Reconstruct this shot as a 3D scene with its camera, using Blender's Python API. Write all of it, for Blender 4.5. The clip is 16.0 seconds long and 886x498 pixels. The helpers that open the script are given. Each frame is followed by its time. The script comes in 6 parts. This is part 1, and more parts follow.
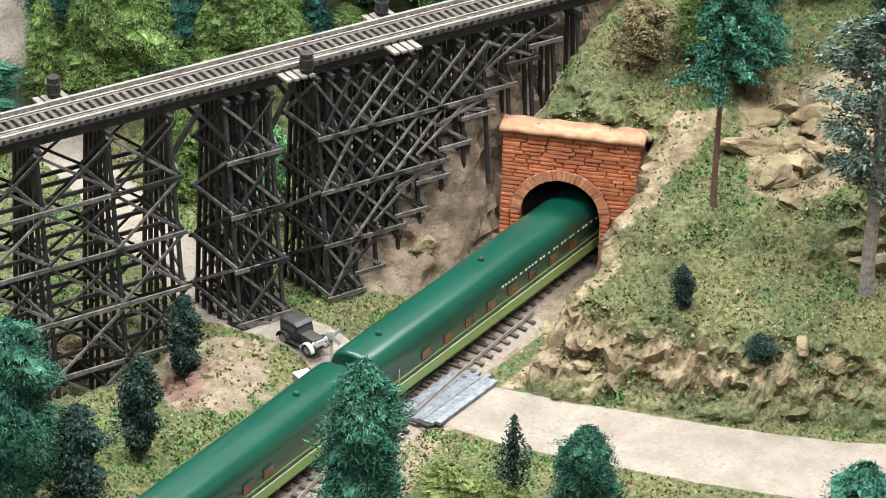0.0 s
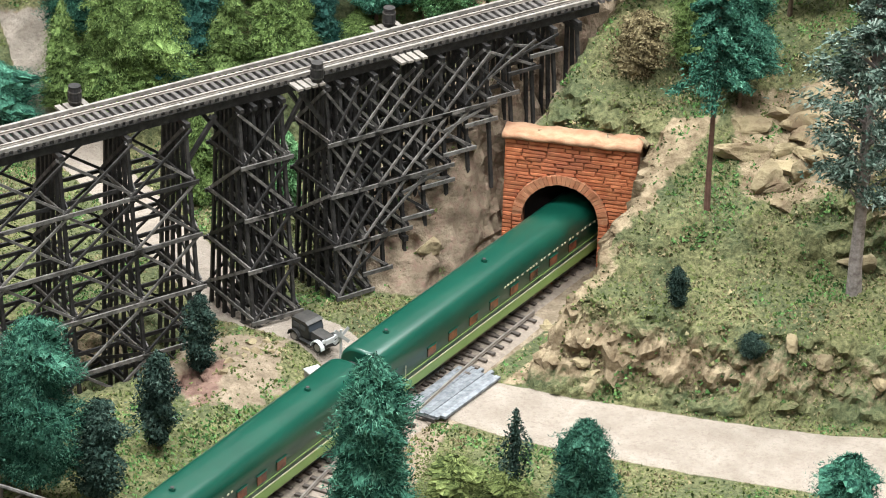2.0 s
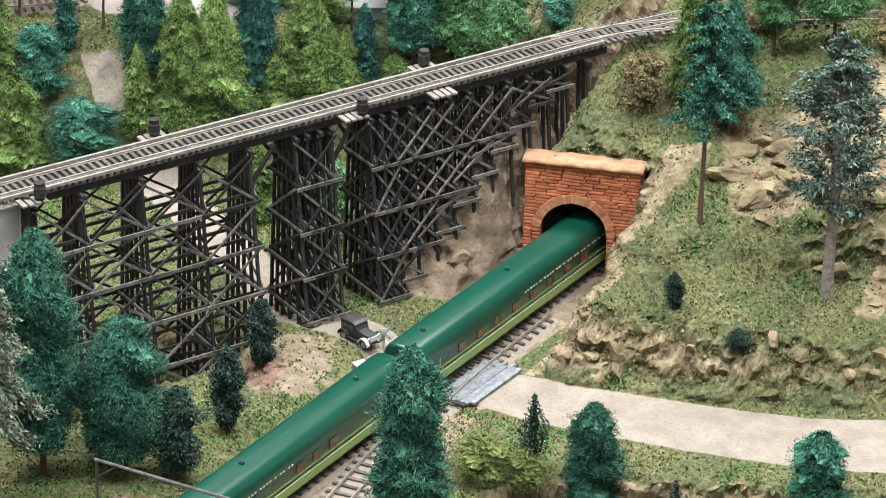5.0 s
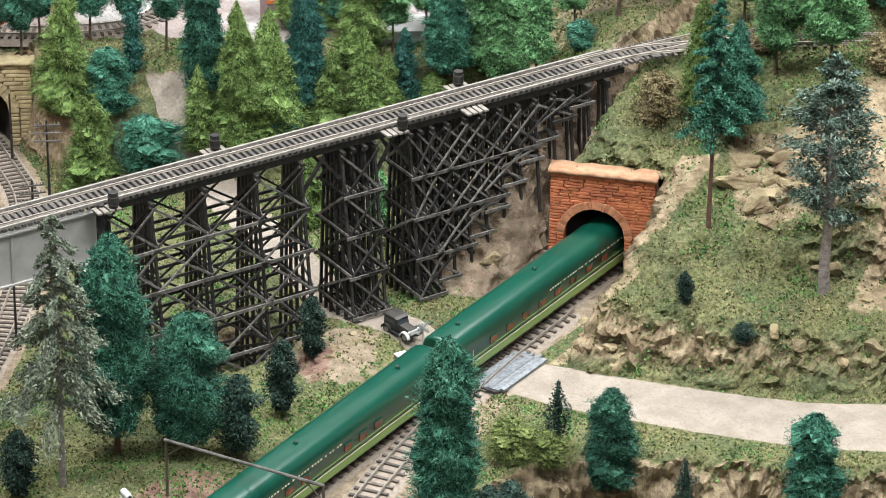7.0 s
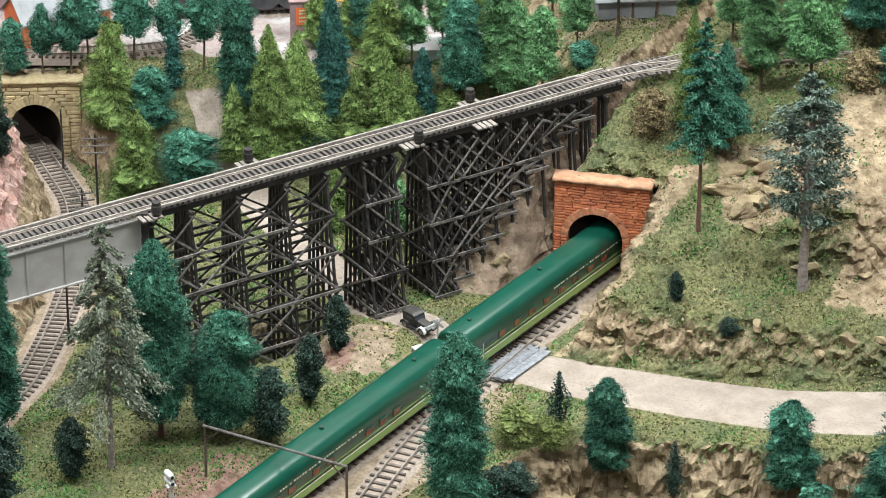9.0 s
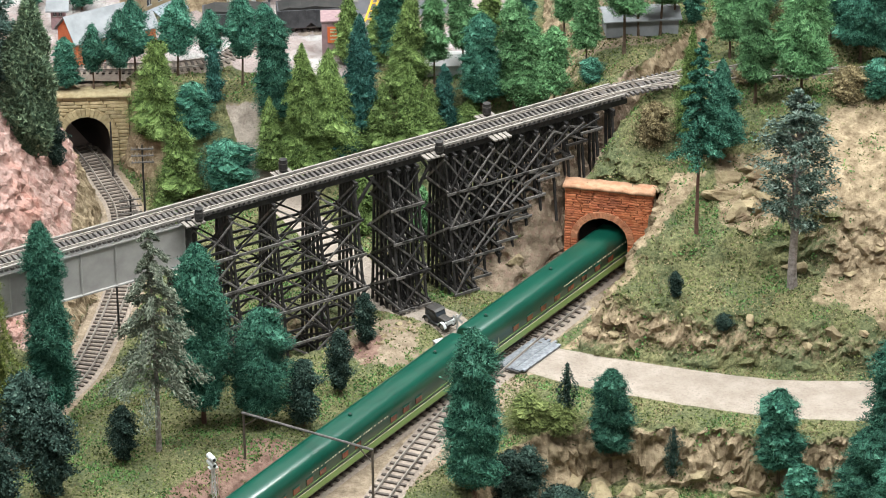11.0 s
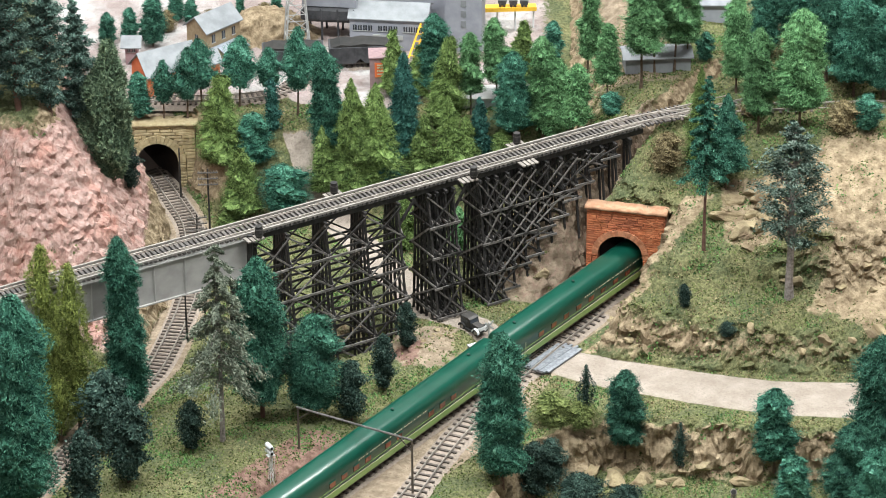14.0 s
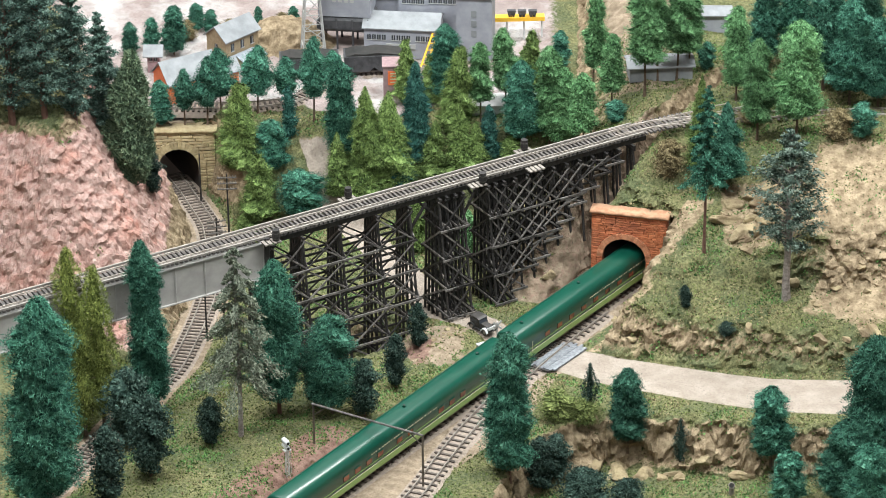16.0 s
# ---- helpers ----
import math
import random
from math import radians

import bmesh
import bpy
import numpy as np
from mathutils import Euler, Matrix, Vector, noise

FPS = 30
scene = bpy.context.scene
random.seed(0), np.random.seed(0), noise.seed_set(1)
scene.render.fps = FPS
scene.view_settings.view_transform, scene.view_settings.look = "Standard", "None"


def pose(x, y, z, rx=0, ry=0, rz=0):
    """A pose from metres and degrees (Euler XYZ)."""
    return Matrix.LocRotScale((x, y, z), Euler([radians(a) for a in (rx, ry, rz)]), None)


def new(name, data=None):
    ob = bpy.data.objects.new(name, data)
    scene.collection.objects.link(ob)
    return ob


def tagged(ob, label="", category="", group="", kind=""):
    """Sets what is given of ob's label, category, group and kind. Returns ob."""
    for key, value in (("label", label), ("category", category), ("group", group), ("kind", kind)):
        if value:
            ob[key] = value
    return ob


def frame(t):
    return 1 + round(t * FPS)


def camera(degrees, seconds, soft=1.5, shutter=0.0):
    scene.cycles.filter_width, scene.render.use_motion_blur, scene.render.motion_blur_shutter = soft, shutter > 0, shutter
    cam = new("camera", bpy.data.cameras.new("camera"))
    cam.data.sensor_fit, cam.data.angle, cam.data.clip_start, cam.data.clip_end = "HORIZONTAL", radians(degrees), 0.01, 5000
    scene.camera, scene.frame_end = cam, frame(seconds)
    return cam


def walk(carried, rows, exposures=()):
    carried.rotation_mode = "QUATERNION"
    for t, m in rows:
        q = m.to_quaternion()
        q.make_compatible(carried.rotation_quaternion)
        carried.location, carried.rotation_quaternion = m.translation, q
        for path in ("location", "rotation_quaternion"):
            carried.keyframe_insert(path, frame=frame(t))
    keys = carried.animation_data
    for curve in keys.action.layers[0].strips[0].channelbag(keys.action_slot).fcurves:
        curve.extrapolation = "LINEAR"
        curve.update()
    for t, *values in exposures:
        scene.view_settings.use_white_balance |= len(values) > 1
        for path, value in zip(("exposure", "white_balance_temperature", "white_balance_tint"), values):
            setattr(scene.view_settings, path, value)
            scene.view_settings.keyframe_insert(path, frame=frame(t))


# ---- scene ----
cam = camera(14.0, 16.0, soft=1.0)
# seconds, eye, yaw to the left, pitch, roll
ROWS = [
    (0.0, -0.0211, -2.3296, 1.3298, -2.374, -28.514, 1.750),
    (0.5, -0.0199, -2.3384, 1.3349, -2.367, -28.588, 1.734),
    (1.0, -0.0206, -2.3584, 1.3458, -2.359, -28.584, 1.755),
    (1.5, -0.0229, -2.3884, 1.3630, -2.347, -28.563, 1.787),
    (2.0, -0.0283, -2.4298, 1.3812, -2.360, -28.433, 1.771),
    (2.5, -0.0306, -2.4780, 1.4069, -2.259, -28.346, 1.561),
    (3.0, -0.0343, -2.5332, 1.4334, -2.186, -28.254, 1.483),
    (3.5, -0.0366, -2.5958, 1.4641, -2.064, -28.218, 1.436),
    (4.0, -0.0420, -2.6659, 1.4956, -2.033, -28.117, 1.403),
    (6.5, -0.0427, -3.0387, 1.6883, -1.195, -27.939, 0.869),
    (7.0, -0.0424, -3.1125, 1.7257, -1.039, -27.914, 0.722),
    (7.5, -0.0409, -3.1853, 1.7752, -0.919, -28.069, 0.705),
    (8.0, -0.0312, -3.2617, 1.8151, -0.693, -28.050, 0.484),
    (8.5, -0.0269, -3.3359, 1.8612, -0.531, -28.120, 0.367),
    (9.0, -0.0191, -3.4104, 1.9036, -0.317, -28.142, 0.203),
    (11.5, 0.0095, -3.7835, 2.1200, 0.585, -28.314, -0.299),
    (12.0, 0.0144, -3.8598, 2.1605, 0.748, -28.270, -0.298),
    (12.5, 0.0198, -3.9347, 2.2001, 0.904, -28.209, -0.327),
    (13.0, 0.0252, -4.0084, 2.2364, 1.056, -28.121, -0.431),
    (13.5, 0.0294, -4.0805, 2.2728, 1.203, -28.041, -0.499),
    (14.0, 0.0320, -4.1476, 2.3024, 1.358, -27.937, -0.479),
    (14.5, 0.0389, -4.2056, 2.3280, 1.472, -27.874, -0.518),
    (15.0, 0.0435, -4.2532, 2.3525, 1.549, -27.850, -0.576),
    (15.5, 0.0464, -4.2876, 2.3784, 1.645, -27.918, -0.618),
    (16.0, 0.0496, -4.3053, 2.3980, 1.724, -28.017, -0.639),
]
walk(cam, [(t, pose(x, y, z, 90 + pitch, 0, yaw) @ pose(0, 0, 0, 0, 0, roll)) for t, x, y, z, yaw, pitch, roll in ROWS],
     [(0.0, 0.2), (2.0, 0.18), (4.0, 0.12), (7.0, 0.05), (12.0, 0.0), (16.0, 0.0)])

# ---- light: a hobby room with long ceiling lamps ----
world = bpy.data.worlds.new("room_air")
world.use_nodes = True
world.node_tree.nodes["Background"].inputs[0].default_value = (0.9, 0.95, 1.0, 1)
world.node_tree.nodes["Background"].inputs[1].default_value = 0.012
scene.world = world
scene.view_settings.exposure = 0.0


def ceiling_lamp(x, y, length, width, power, turn=0.0):
    data = bpy.data.lights.new("lamp_light", "AREA")
    data.shape, data.size, data.size_y, data.energy, data.color = "RECTANGLE", length, width, power, (0.945, 1.0, 1.0)
    ob = new("lamp_light", data)
    ob.matrix_world = pose(x, y, 2.76, 0, 0, turn)
    return ob


LAMPS = [(-0.9, 0.8, 68), (0.9, 0.8, 76), (-0.9, -0.9, 88), (0.9, -0.9, 88), (0.0, -3.4, 34)]
for lx, ly, lp in LAMPS:
    ceiling_lamp(lx, ly, 1.3, 0.35, lp)


# ---- materials ----
def mat(name, base, rough=0.8, second=None, size=0.02, detail=4.0, bump=0.0, bump_size=0.004, metal=0.0, third=None, size3=0.1, spread=0.0, coat=0.0, low=0.35, high=0.65, spec=0.5):
    """Procedural material: two colours mixed by fine noise, a third by coarse noise, relief, and a change from piece to piece."""
    m = bpy.data.materials.new(name)
    m.use_nodes = True
    n, l = m.node_tree.nodes, m.node_tree.links
    out = n["Principled BSDF"]
    out.inputs["Roughness"].default_value, out.inputs["Metallic"].default_value = rough, metal
    out.inputs["Coat Weight"].default_value = coat
    out.inputs["Specular IOR Level"].default_value = spec
    where = n.new("ShaderNodeTexCoord").outputs["Object"]
    geo = n.new("ShaderNodeNewGeometry").outputs["Position"]

    def noise_at(scale, det):
        t = n.new("ShaderNodeTexNoise")
        t.inputs["Scale"].default_value, t.inputs["Detail"].default_value, t.inputs["Roughness"].default_value = 1.0 / scale, det, 0.62
        l.new(geo, t.inputs["Vector"])
        return t.outputs["Fac"]

    def ramp_of(value, a, b):
        r = n.new("ShaderNodeMapRange")
        r.inputs["From Min"].default_value, r.inputs["From Max"].default_value = a, b
        l.new(value, r.inputs["Value"])
        return r.outputs["Result"]

    def mixed(fac, a, b):
        x = n.new("ShaderNodeMix")
        x.data_type = "RGBA"
        l.new(fac, x.inputs["Factor"])
        for k, v in ((6, a), (7, b)):
            if isinstance(v, tuple):
                x.inputs[k].default_value = (*v, 1)
            else:
                l.new(v, x.inputs[k])
        return x.outputs[2]

    colour = base
    if second:
        colour = mixed(ramp_of(noise_at(size, detail), low, high), base, second)
    if third:
        colour = mixed(ramp_of(noise_at(size3, 3.0), 0.45, 0.68), colour, third)
    if spread:
        h = n.new("ShaderNodeHueSaturation")
        rnd = n.new("ShaderNodeObjectInfo").outputs["Random"]
        mr = n.new("ShaderNodeMapRange")
        mr.inputs["To Min"].default_value, mr.inputs["To Max"].default_value = 1 - spread, 1 + spread
        l.new(rnd, mr.inputs["Value"])
        l.new(mr.outputs["Result"], h.inputs["Value"])
        if isinstance(colour, tuple):
            h.inputs["Color"].default_value = (*colour, 1)
        else:
            l.new(colour, h.inputs["Color"])
        colour = h.outputs["Color"]
    if isinstance(colour, tuple):
        out.inputs["Base Color"].default_value = (*colour, 1)
    else:
        l.new(colour, out.inputs["Base Color"])
    if bump:
        b = n.new("ShaderNodeBump")
        b.inputs["Strength"].default_value, b.inputs["Distance"].default_value = bump, bump_size * 0.5
        l.new(noise_at(bump_size, 6.0), b.inputs["Height"])
        l.new(b.outputs["Normal"], out.inputs["Normal"])
    return m


def foliage(name, dark, light, tip):
    """Flocked foliage: colour changes from tuft to tuft and over the crown."""
    m = bpy.data.materials.new(name)
    m.use_nodes = True
    n, l = m.node_tree.nodes, m.node_tree.links
    out = n["Principled BSDF"]
    out.inputs["Roughness"].default_value = 0.9
    out.inputs["Specular IOR Level"].default_value = 0.15
    g = n.new("ShaderNodeNewGeometry")
    t = n.new("ShaderNodeTexNoise")
    t.inputs["Scale"].default_value, t.inputs["Detail"].default_value = 70.0, 3.0
    l.new(g.outputs["Position"], t.inputs["Vector"])
    r = n.new("ShaderNodeValToRGB")
    r.color_ramp.elements[0].position, r.color_ramp.elements[0].color = 0.36, (*dark, 1)
    r.color_ramp.elements[1].position, r.color_ramp.elements[1].color = 0.72, (*light, 1)
    e = r.color_ramp.elements.new(0.95)
    e.color = (*tip, 1)
    a = n.new("ShaderNodeMath")
    a.operation = "ADD"
    k = n.new("ShaderNodeMath")
    k.operation = "MULTIPLY_ADD"
    k.inputs[1].default_value, k.inputs[2].default_value = 0.46, -0.17
    l.new(g.outputs["Random Per Island"], k.inputs[0])
    fine = n.new("ShaderNodeTexNoise")
    fine.inputs["Scale"].default_value, fine.inputs["Detail"].default_value = 480.0, 3.0
    l.new(g.outputs["Position"], fine.inputs["Vector"])
    both = n.new("ShaderNodeMix")
    both.inputs["Factor"].default_value = 0.55
    l.new(t.outputs["Fac"], both.inputs[2])
    l.new(fine.outputs["Fac"], both.inputs[3])
    l.new(both.outputs[0], a.inputs[0])
    l.new(k.outputs[0], a.inputs[1])
    l.new(a.outputs[0], r.inputs["Fac"])
    relief = n.new("ShaderNodeBump")
    relief.inputs["Strength"].default_value, relief.inputs["Distance"].default_value = 0.9, 0.0012
    l.new(fine.outputs["Fac"], relief.inputs["Height"])
    l.new(relief.outputs["Normal"], out.inputs["Normal"])
    h = n.new("ShaderNodeHueSaturation")
    mr = n.new("ShaderNodeMapRange")
    mr.inputs["To Min"].default_value, mr.inputs["To Max"].default_value = 0.75, 1.25
    l.new(n.new("ShaderNodeObjectInfo").outputs["Random"], mr.inputs["Value"])
    l.new(mr.outputs["Result"], h.inputs["Value"])
    l.new(r.outputs["Color"], h.inputs["Color"])
    l.new(h.outputs["Color"], out.inputs["Base Color"])
    return m


def land_material():
    """Scenery: turf, bare earth, tan rock, pink plaster rock and pale yard, laid out by masks in the mesh."""
    m = bpy.data.materials.new("scenery_ground")
    m.use_nodes = True
    n, l = m.node_tree.nodes, m.node_tree.links
    out = n["Principled BSDF"]
    out.inputs["Roughness"].default_value = 0.95
    out.inputs["Specular IOR Level"].default_value = 0.2
    pos = n.new("ShaderNodeNewGeometry").outputs["Position"]

    def noise_at(scale, det=5.0):
        t = n.new("ShaderNodeTexNoise")
        t.inputs["Scale"].default_value, t.inputs["Detail"].default_value, t.inputs["Roughness"].default_value = 1.0 / scale, det, 0.65
        l.new(pos, t.inputs["Vector"])
        return t.outputs["Fac"]

    def two(fac, a, b, lo=0.35, hi=0.65):
        r = n.new("ShaderNodeMapRange")
        r.inputs["From Min"].default_value, r.inputs["From Max"].default_value = lo, hi
        l.new(fac, r.inputs["Value"])
        x = n.new("ShaderNodeMix")
        x.data_type = "RGBA"
        l.new(r.outputs["Result"], x.inputs["Factor"])
        for k, v in ((6, a), (7, b)):
            if isinstance(v, tuple):
                x.inputs[k].default_value = (*v, 1)
            else:
                l.new(v, x.inputs[k])
        return x.outputs[2]

    def mask(name):
        a = n.new("ShaderNodeAttribute")
        a.attribute_name = name
        j = n.new("ShaderNodeMath")
        j.operation = "MULTIPLY_ADD"
        j.inputs[1].default_value = 0.7
        l.new(noise_at(0.006), j.inputs[0])
        s = n.new("ShaderNodeMath")
        s.operation = "ADD"
        s.inputs[1].default_value = -0.35
        l.new(a.outputs["Fac"], s.inputs[0])
        l.new(s.outputs[0], j.inputs[2])
        return j.outputs[0]

    earth = two(noise_at(0.012), (0.18, 0.135, 0.094), (0.34, 0.268, 0.195))
    earth = two(noise_at(0.0025, 6.0), earth, (0.14, 0.105, 0.072), 0.52, 0.72)
    turf = two(noise_at(0.004, 8.0), (0.058, 0.062, 0.026), (0.225, 0.215, 0.105))
    turf = two(noise_at(0.05), turf, two(noise_at(0.004, 6.0), (0.05, 0.065, 0.03), (0.13, 0.14, 0.07)), 0.42, 0.6)
    tan = two(noise_at(0.014, 12.0), (0.16, 0.115, 0.07), (0.38, 0.295, 0.195), 0.36, 0.62)
    tan = two(noise_at(0.005), tan, (0.12, 0.08, 0.045), 0.54, 0.76)
    pink = two(noise_at(0.009), (0.34, 0.20, 0.172), (0.50, 0.355, 0.315))
    pink = two(noise_at(0.04), pink, two(noise_at(0.006), (0.36, 0.16, 0.125), (0.45, 0.26, 0.21)), 0.5, 0.7)
    pink = two(noise_at(0.0035), pink, (0.25, 0.12, 0.09), 0.56, 0.72)
    yard = two(noise_at(0.05), (0.24, 0.19, 0.178), (0.33, 0.27, 0.255))
    yard = two(noise_at(0.11), yard, (0.44, 0.42, 0.41), 0.46, 0.62)
    lane = two(noise_at(0.03), (0.275, 0.228, 0.19), (0.37, 0.312, 0.265))
    lane = two(noise_at(0.003), lane, (0.23, 0.185, 0.15), 0.50, 0.8)
    red = two(noise_at(0.012), (0.12, 0.066, 0.052), (0.26, 0.165, 0.13))
    colour = earth
    for name, c in (("turf", turf), ("tan_rock", tan), ("red_earth", red), ("pink_rock", pink), ("yard", yard), ("lane", lane)):
        colour = two(mask(name), colour, c, 0.42, 0.58)
    l.new(colour, out.inputs["Base Color"])
    b = n.new("ShaderNodeBump")
    b.inputs["Strength"].default_value, b.inputs["Distance"].default_value = 1.0, 0.0046
    l.new(noise_at(0.008, 12.0), b.inputs["Height"])
    l.new(b.outputs["Normal"], out.inputs["Normal"])
    return m


LAND = land_material()

BALLAST = mat("fine_ballast", (0.19, 0.15, 0.122), 0.95, (0.34, 0.275, 0.225), 0.004, bump=0.9, bump_size=0.0015, third=(0.25, 0.205, 0.17), size3=0.05)
TIE = mat("tie_wood", (0.055, 0.044, 0.037), 0.85, (0.13, 0.104, 0.088), 0.003, spread=0.35)
RAIL = mat("rail_steel", (0.26, 0.225, 0.20), 0.4, (0.40, 0.35, 0.31), 0.01, metal=0.4)
GUARD = mat("pale_guard_timber", (0.17, 0.15, 0.135), 0.75, (0.30, 0.27, 0.245), 0.008)
DECK_WOOD = mat("deck_tie_wood", (0.055, 0.048, 0.045), 0.8, (0.12, 0.105, 0.098), 0.004, spread=0.25)
# trestle tones: shade darkens the posts' colour, light and weathering pale the braces'
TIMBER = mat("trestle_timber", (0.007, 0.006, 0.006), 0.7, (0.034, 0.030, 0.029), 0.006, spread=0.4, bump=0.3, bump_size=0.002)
TIMBER_LIGHT = mat("weathered_lit_timber", (0.062, 0.056, 0.052), 0.75, (0.18, 0.164, 0.154), 0.006, spread=0.3)
PALE_PLANK = mat("pale_plank", (0.17, 0.148, 0.13), 0.8, (0.26, 0.23, 0.205), 0.01)
PLANK = mat("grey_crossing_plank", (0.14, 0.15, 0.17), 0.8, (0.27, 0.28, 0.30), 0.004, spread=0.25)
GIRDER = mat("grey_girder_paint", (0.33, 0.31, 0.30), 0.6, (0.41, 0.39, 0.375), 0.02, bump=0.1)
BRICK = mat("orange_brick", (0.42, 0.115, 0.045), 0.85, (0.56, 0.20, 0.09), 0.006, bump=0.6, bump_size=0.002, spread=0.22, third=(0.34, 0.10, 0.05), size3=0.03)
MORTAR = mat("brick_joint", (0.34, 0.12, 0.062), 0.95, (0.44, 0.19, 0.11), 0.004)
BRICK_PALE = mat("pale_arch_brick", (0.46, 0.17, 0.085), 0.85, (0.58, 0.27, 0.15), 0.006, bump=0.6, bump_size=0.002, spread=0.15)
COPING = mat("sandy_coping", (0.34, 0.165, 0.09), 0.9, (0.44, 0.26, 0.16), 0.01, bump=0.6, bump_size=0.003)
STONE = mat("tan_stone", (0.36, 0.28, 0.15), 0.9, (0.50, 0.41, 0.25), 0.006, bump=0.6, bump_size=0.002, spread=0.2)
STONE_JOINT = mat("stone_joint", (0.24, 0.18, 0.10), 0.95, (0.30, 0.24, 0.14), 0.004)
SOOT = mat("tunnel_soot", (0.02, 0.014, 0.012), 0.95, (0.035, 0.022, 0.018), 0.02)
ROCK = mat("tan_rock_face", (0.19, 0.145, 0.08), 0.95, (0.40, 0.325, 0.195), 0.010, bump=0.8, bump_size=0.004, third=(0.16, 0.11, 0.065), size3=0.02, spread=0.2)
GREEN = mat("gloss_green_paint", (0.003, 0.050, 0.033), 0.31, (0.004, 0.060, 0.039), 0.05, coat=0.2)
LIME = mat("pale_green_band", (0.20, 0.31, 0.09), 0.35, (0.23, 0.34, 0.11), 0.03)
CREAM = mat("cream_stripe", (0.62, 0.60, 0.42), 0.45)
BLACKED = mat("black_underframe", (0.012, 0.012, 0.012), 0.6, (0.03, 0.028, 0.026), 0.01)
GLASSY = mat("car_window", (0.05, 0.03, 0.025), 0.15, (0.30, 0.10, 0.05), 0.012)
IRON = mat("dark_iron", (0.04, 0.038, 0.036), 0.5, (0.09, 0.08, 0.075), 0.01, metal=0.3)
SILVER = mat("silver_paint", (0.55, 0.56, 0.57), 0.4, (0.66, 0.67, 0.68), 0.01)
BROWN_POLE = mat("brown_steel", (0.06, 0.048, 0.04), 0.6, (0.12, 0.095, 0.075), 0.01)
BARK = mat("bark", (0.07, 0.045, 0.03), 0.9, (0.14, 0.095, 0.065), 0.004, bump=0.6, bump_size=0.002)
BARK_GREY = mat("grey_bark", (0.20, 0.165, 0.155), 0.9, (0.42, 0.365, 0.35), 0.004, bump=0.6, bump_size=0.002)
BARK_RED = mat("red_brown_trunk", (0.10, 0.045, 0.035), 0.8, (0.15, 0.08, 0.06), 0.006)
SHED = mat("grey_corrugated_wall", (0.26, 0.268, 0.31), 0.6, (0.33, 0.338, 0.38), 0.02)
SHED_ROOF = mat("pale_tin_roof", (0.17, 0.178, 0.19), 0.7, (0.24, 0.25, 0.262), 0.02)
COAL = mat("coal_bin", (0.035, 0.035, 0.04), 0.7, (0.07, 0.07, 0.075), 0.01)
PANE = mat("dark_pane", (0.045, 0.05, 0.06), 0.2)
ORANGE_WALL = mat("orange_board_wall", (0.58, 0.13, 0.045), 0.8, (0.66, 0.18, 0.07), 0.01)
TAN_WALL = mat("tan_brick_wall", (0.27, 0.20, 0.12), 0.85, (0.35, 0.27, 0.17), 0.006)
TIN_BLUE = mat("blue_grey_roof", (0.20, 0.225, 0.26), 0.6, (0.28, 0.31, 0.345), 0.02)
BROWN_WALL = mat("purple_brown_wall", (0.23, 0.145, 0.155), 0.85, (0.30, 0.205, 0.21), 0.006)
SIGN_RED = mat("orange_sign", (0.78, 0.17, 0.05), 0.6)
WHITE = mat("white_paint", (0.36, 0.36, 0.355), 0.6, (0.46, 0.46, 0.45), 0.02)
YELLOW = mat("yellow_steel", (0.78, 0.43, 0.03), 0.5, (0.84, 0.50, 0.05), 0.02)
WALLPAPER = mat("pale_room_wall", (0.38, 0.33, 0.31), 0.9, (0.42, 0.37, 0.345), 0.4)
FLOORING = mat("grey_room_floor", (0.10, 0.095, 0.09), 0.7, (0.14, 0.135, 0.13), 0.1)
CEILING = mat("grey_ceiling_boards", (0.42, 0.42, 0.41), 0.95, (0.48, 0.48, 0.47), 0.3)
FASCIA = mat("dark_fascia", (0.05, 0.07, 0.05), 0.6, (0.07, 0.09, 0.07), 0.05)
LIT = bpy.data.materials.new("lamp_diffuser")
LIT.use_nodes = True
LIT.node_tree.nodes["Principled BSDF"].inputs["Emission Color"].default_value = (1, 0.97, 0.92, 1)
LIT.node_tree.nodes["Principled BSDF"].inputs["Emission Strength"].default_value = 4.0
FIR = foliage("emerald_flock", (0.006, 0.032, 0.023), (0.060, 0.182, 0.123), (0.19, 0.39, 0.285))
FIR_BLUE = foliage("blue_green_flock", (0.006, 0.032, 0.027), (0.045, 0.14, 0.115), (0.13, 0.29, 0.24))
FIR_MID = foliage("mid_green_flock", (0.020, 0.058, 0.023), (0.145, 0.31, 0.135), (0.31, 0.50, 0.26))
OLIVE = foliage("olive_flock", (0.028, 0.050, 0.014), (0.185, 0.275, 0.085), (0.38, 0.49, 0.20))
DARK = foliage("dark_flock", (0.007, 0.018, 0.014), (0.046, 0.082, 0.066), (0.14, 0.19, 0.155))
GREYLEAF = foliage("grey_green_flock", (0.034, 0.066, 0.050), (0.20, 0.275, 0.225), (0.55, 0.62, 0.54))
NEEDLE = foliage("dusty_needles", (0.075, 0.095, 0.07), (0.235, 0.265, 0.20), (0.42, 0.45, 0.36))
DARKBLUE = foliage("dark_blue_leaf", (0.022, 0.048, 0.038), (0.115, 0.185, 0.155), (0.27, 0.36, 0.30))
RUST = foliage("rusty_scrub", (0.06, 0.045, 0.022), (0.23, 0.185, 0.10), (0.38, 0.33, 0.21))
POPLAR = foliage("dark_poplar_leaf", (0.026, 0.048, 0.030), (0.145, 0.205, 0.125), (0.36, 0.42, 0.25))
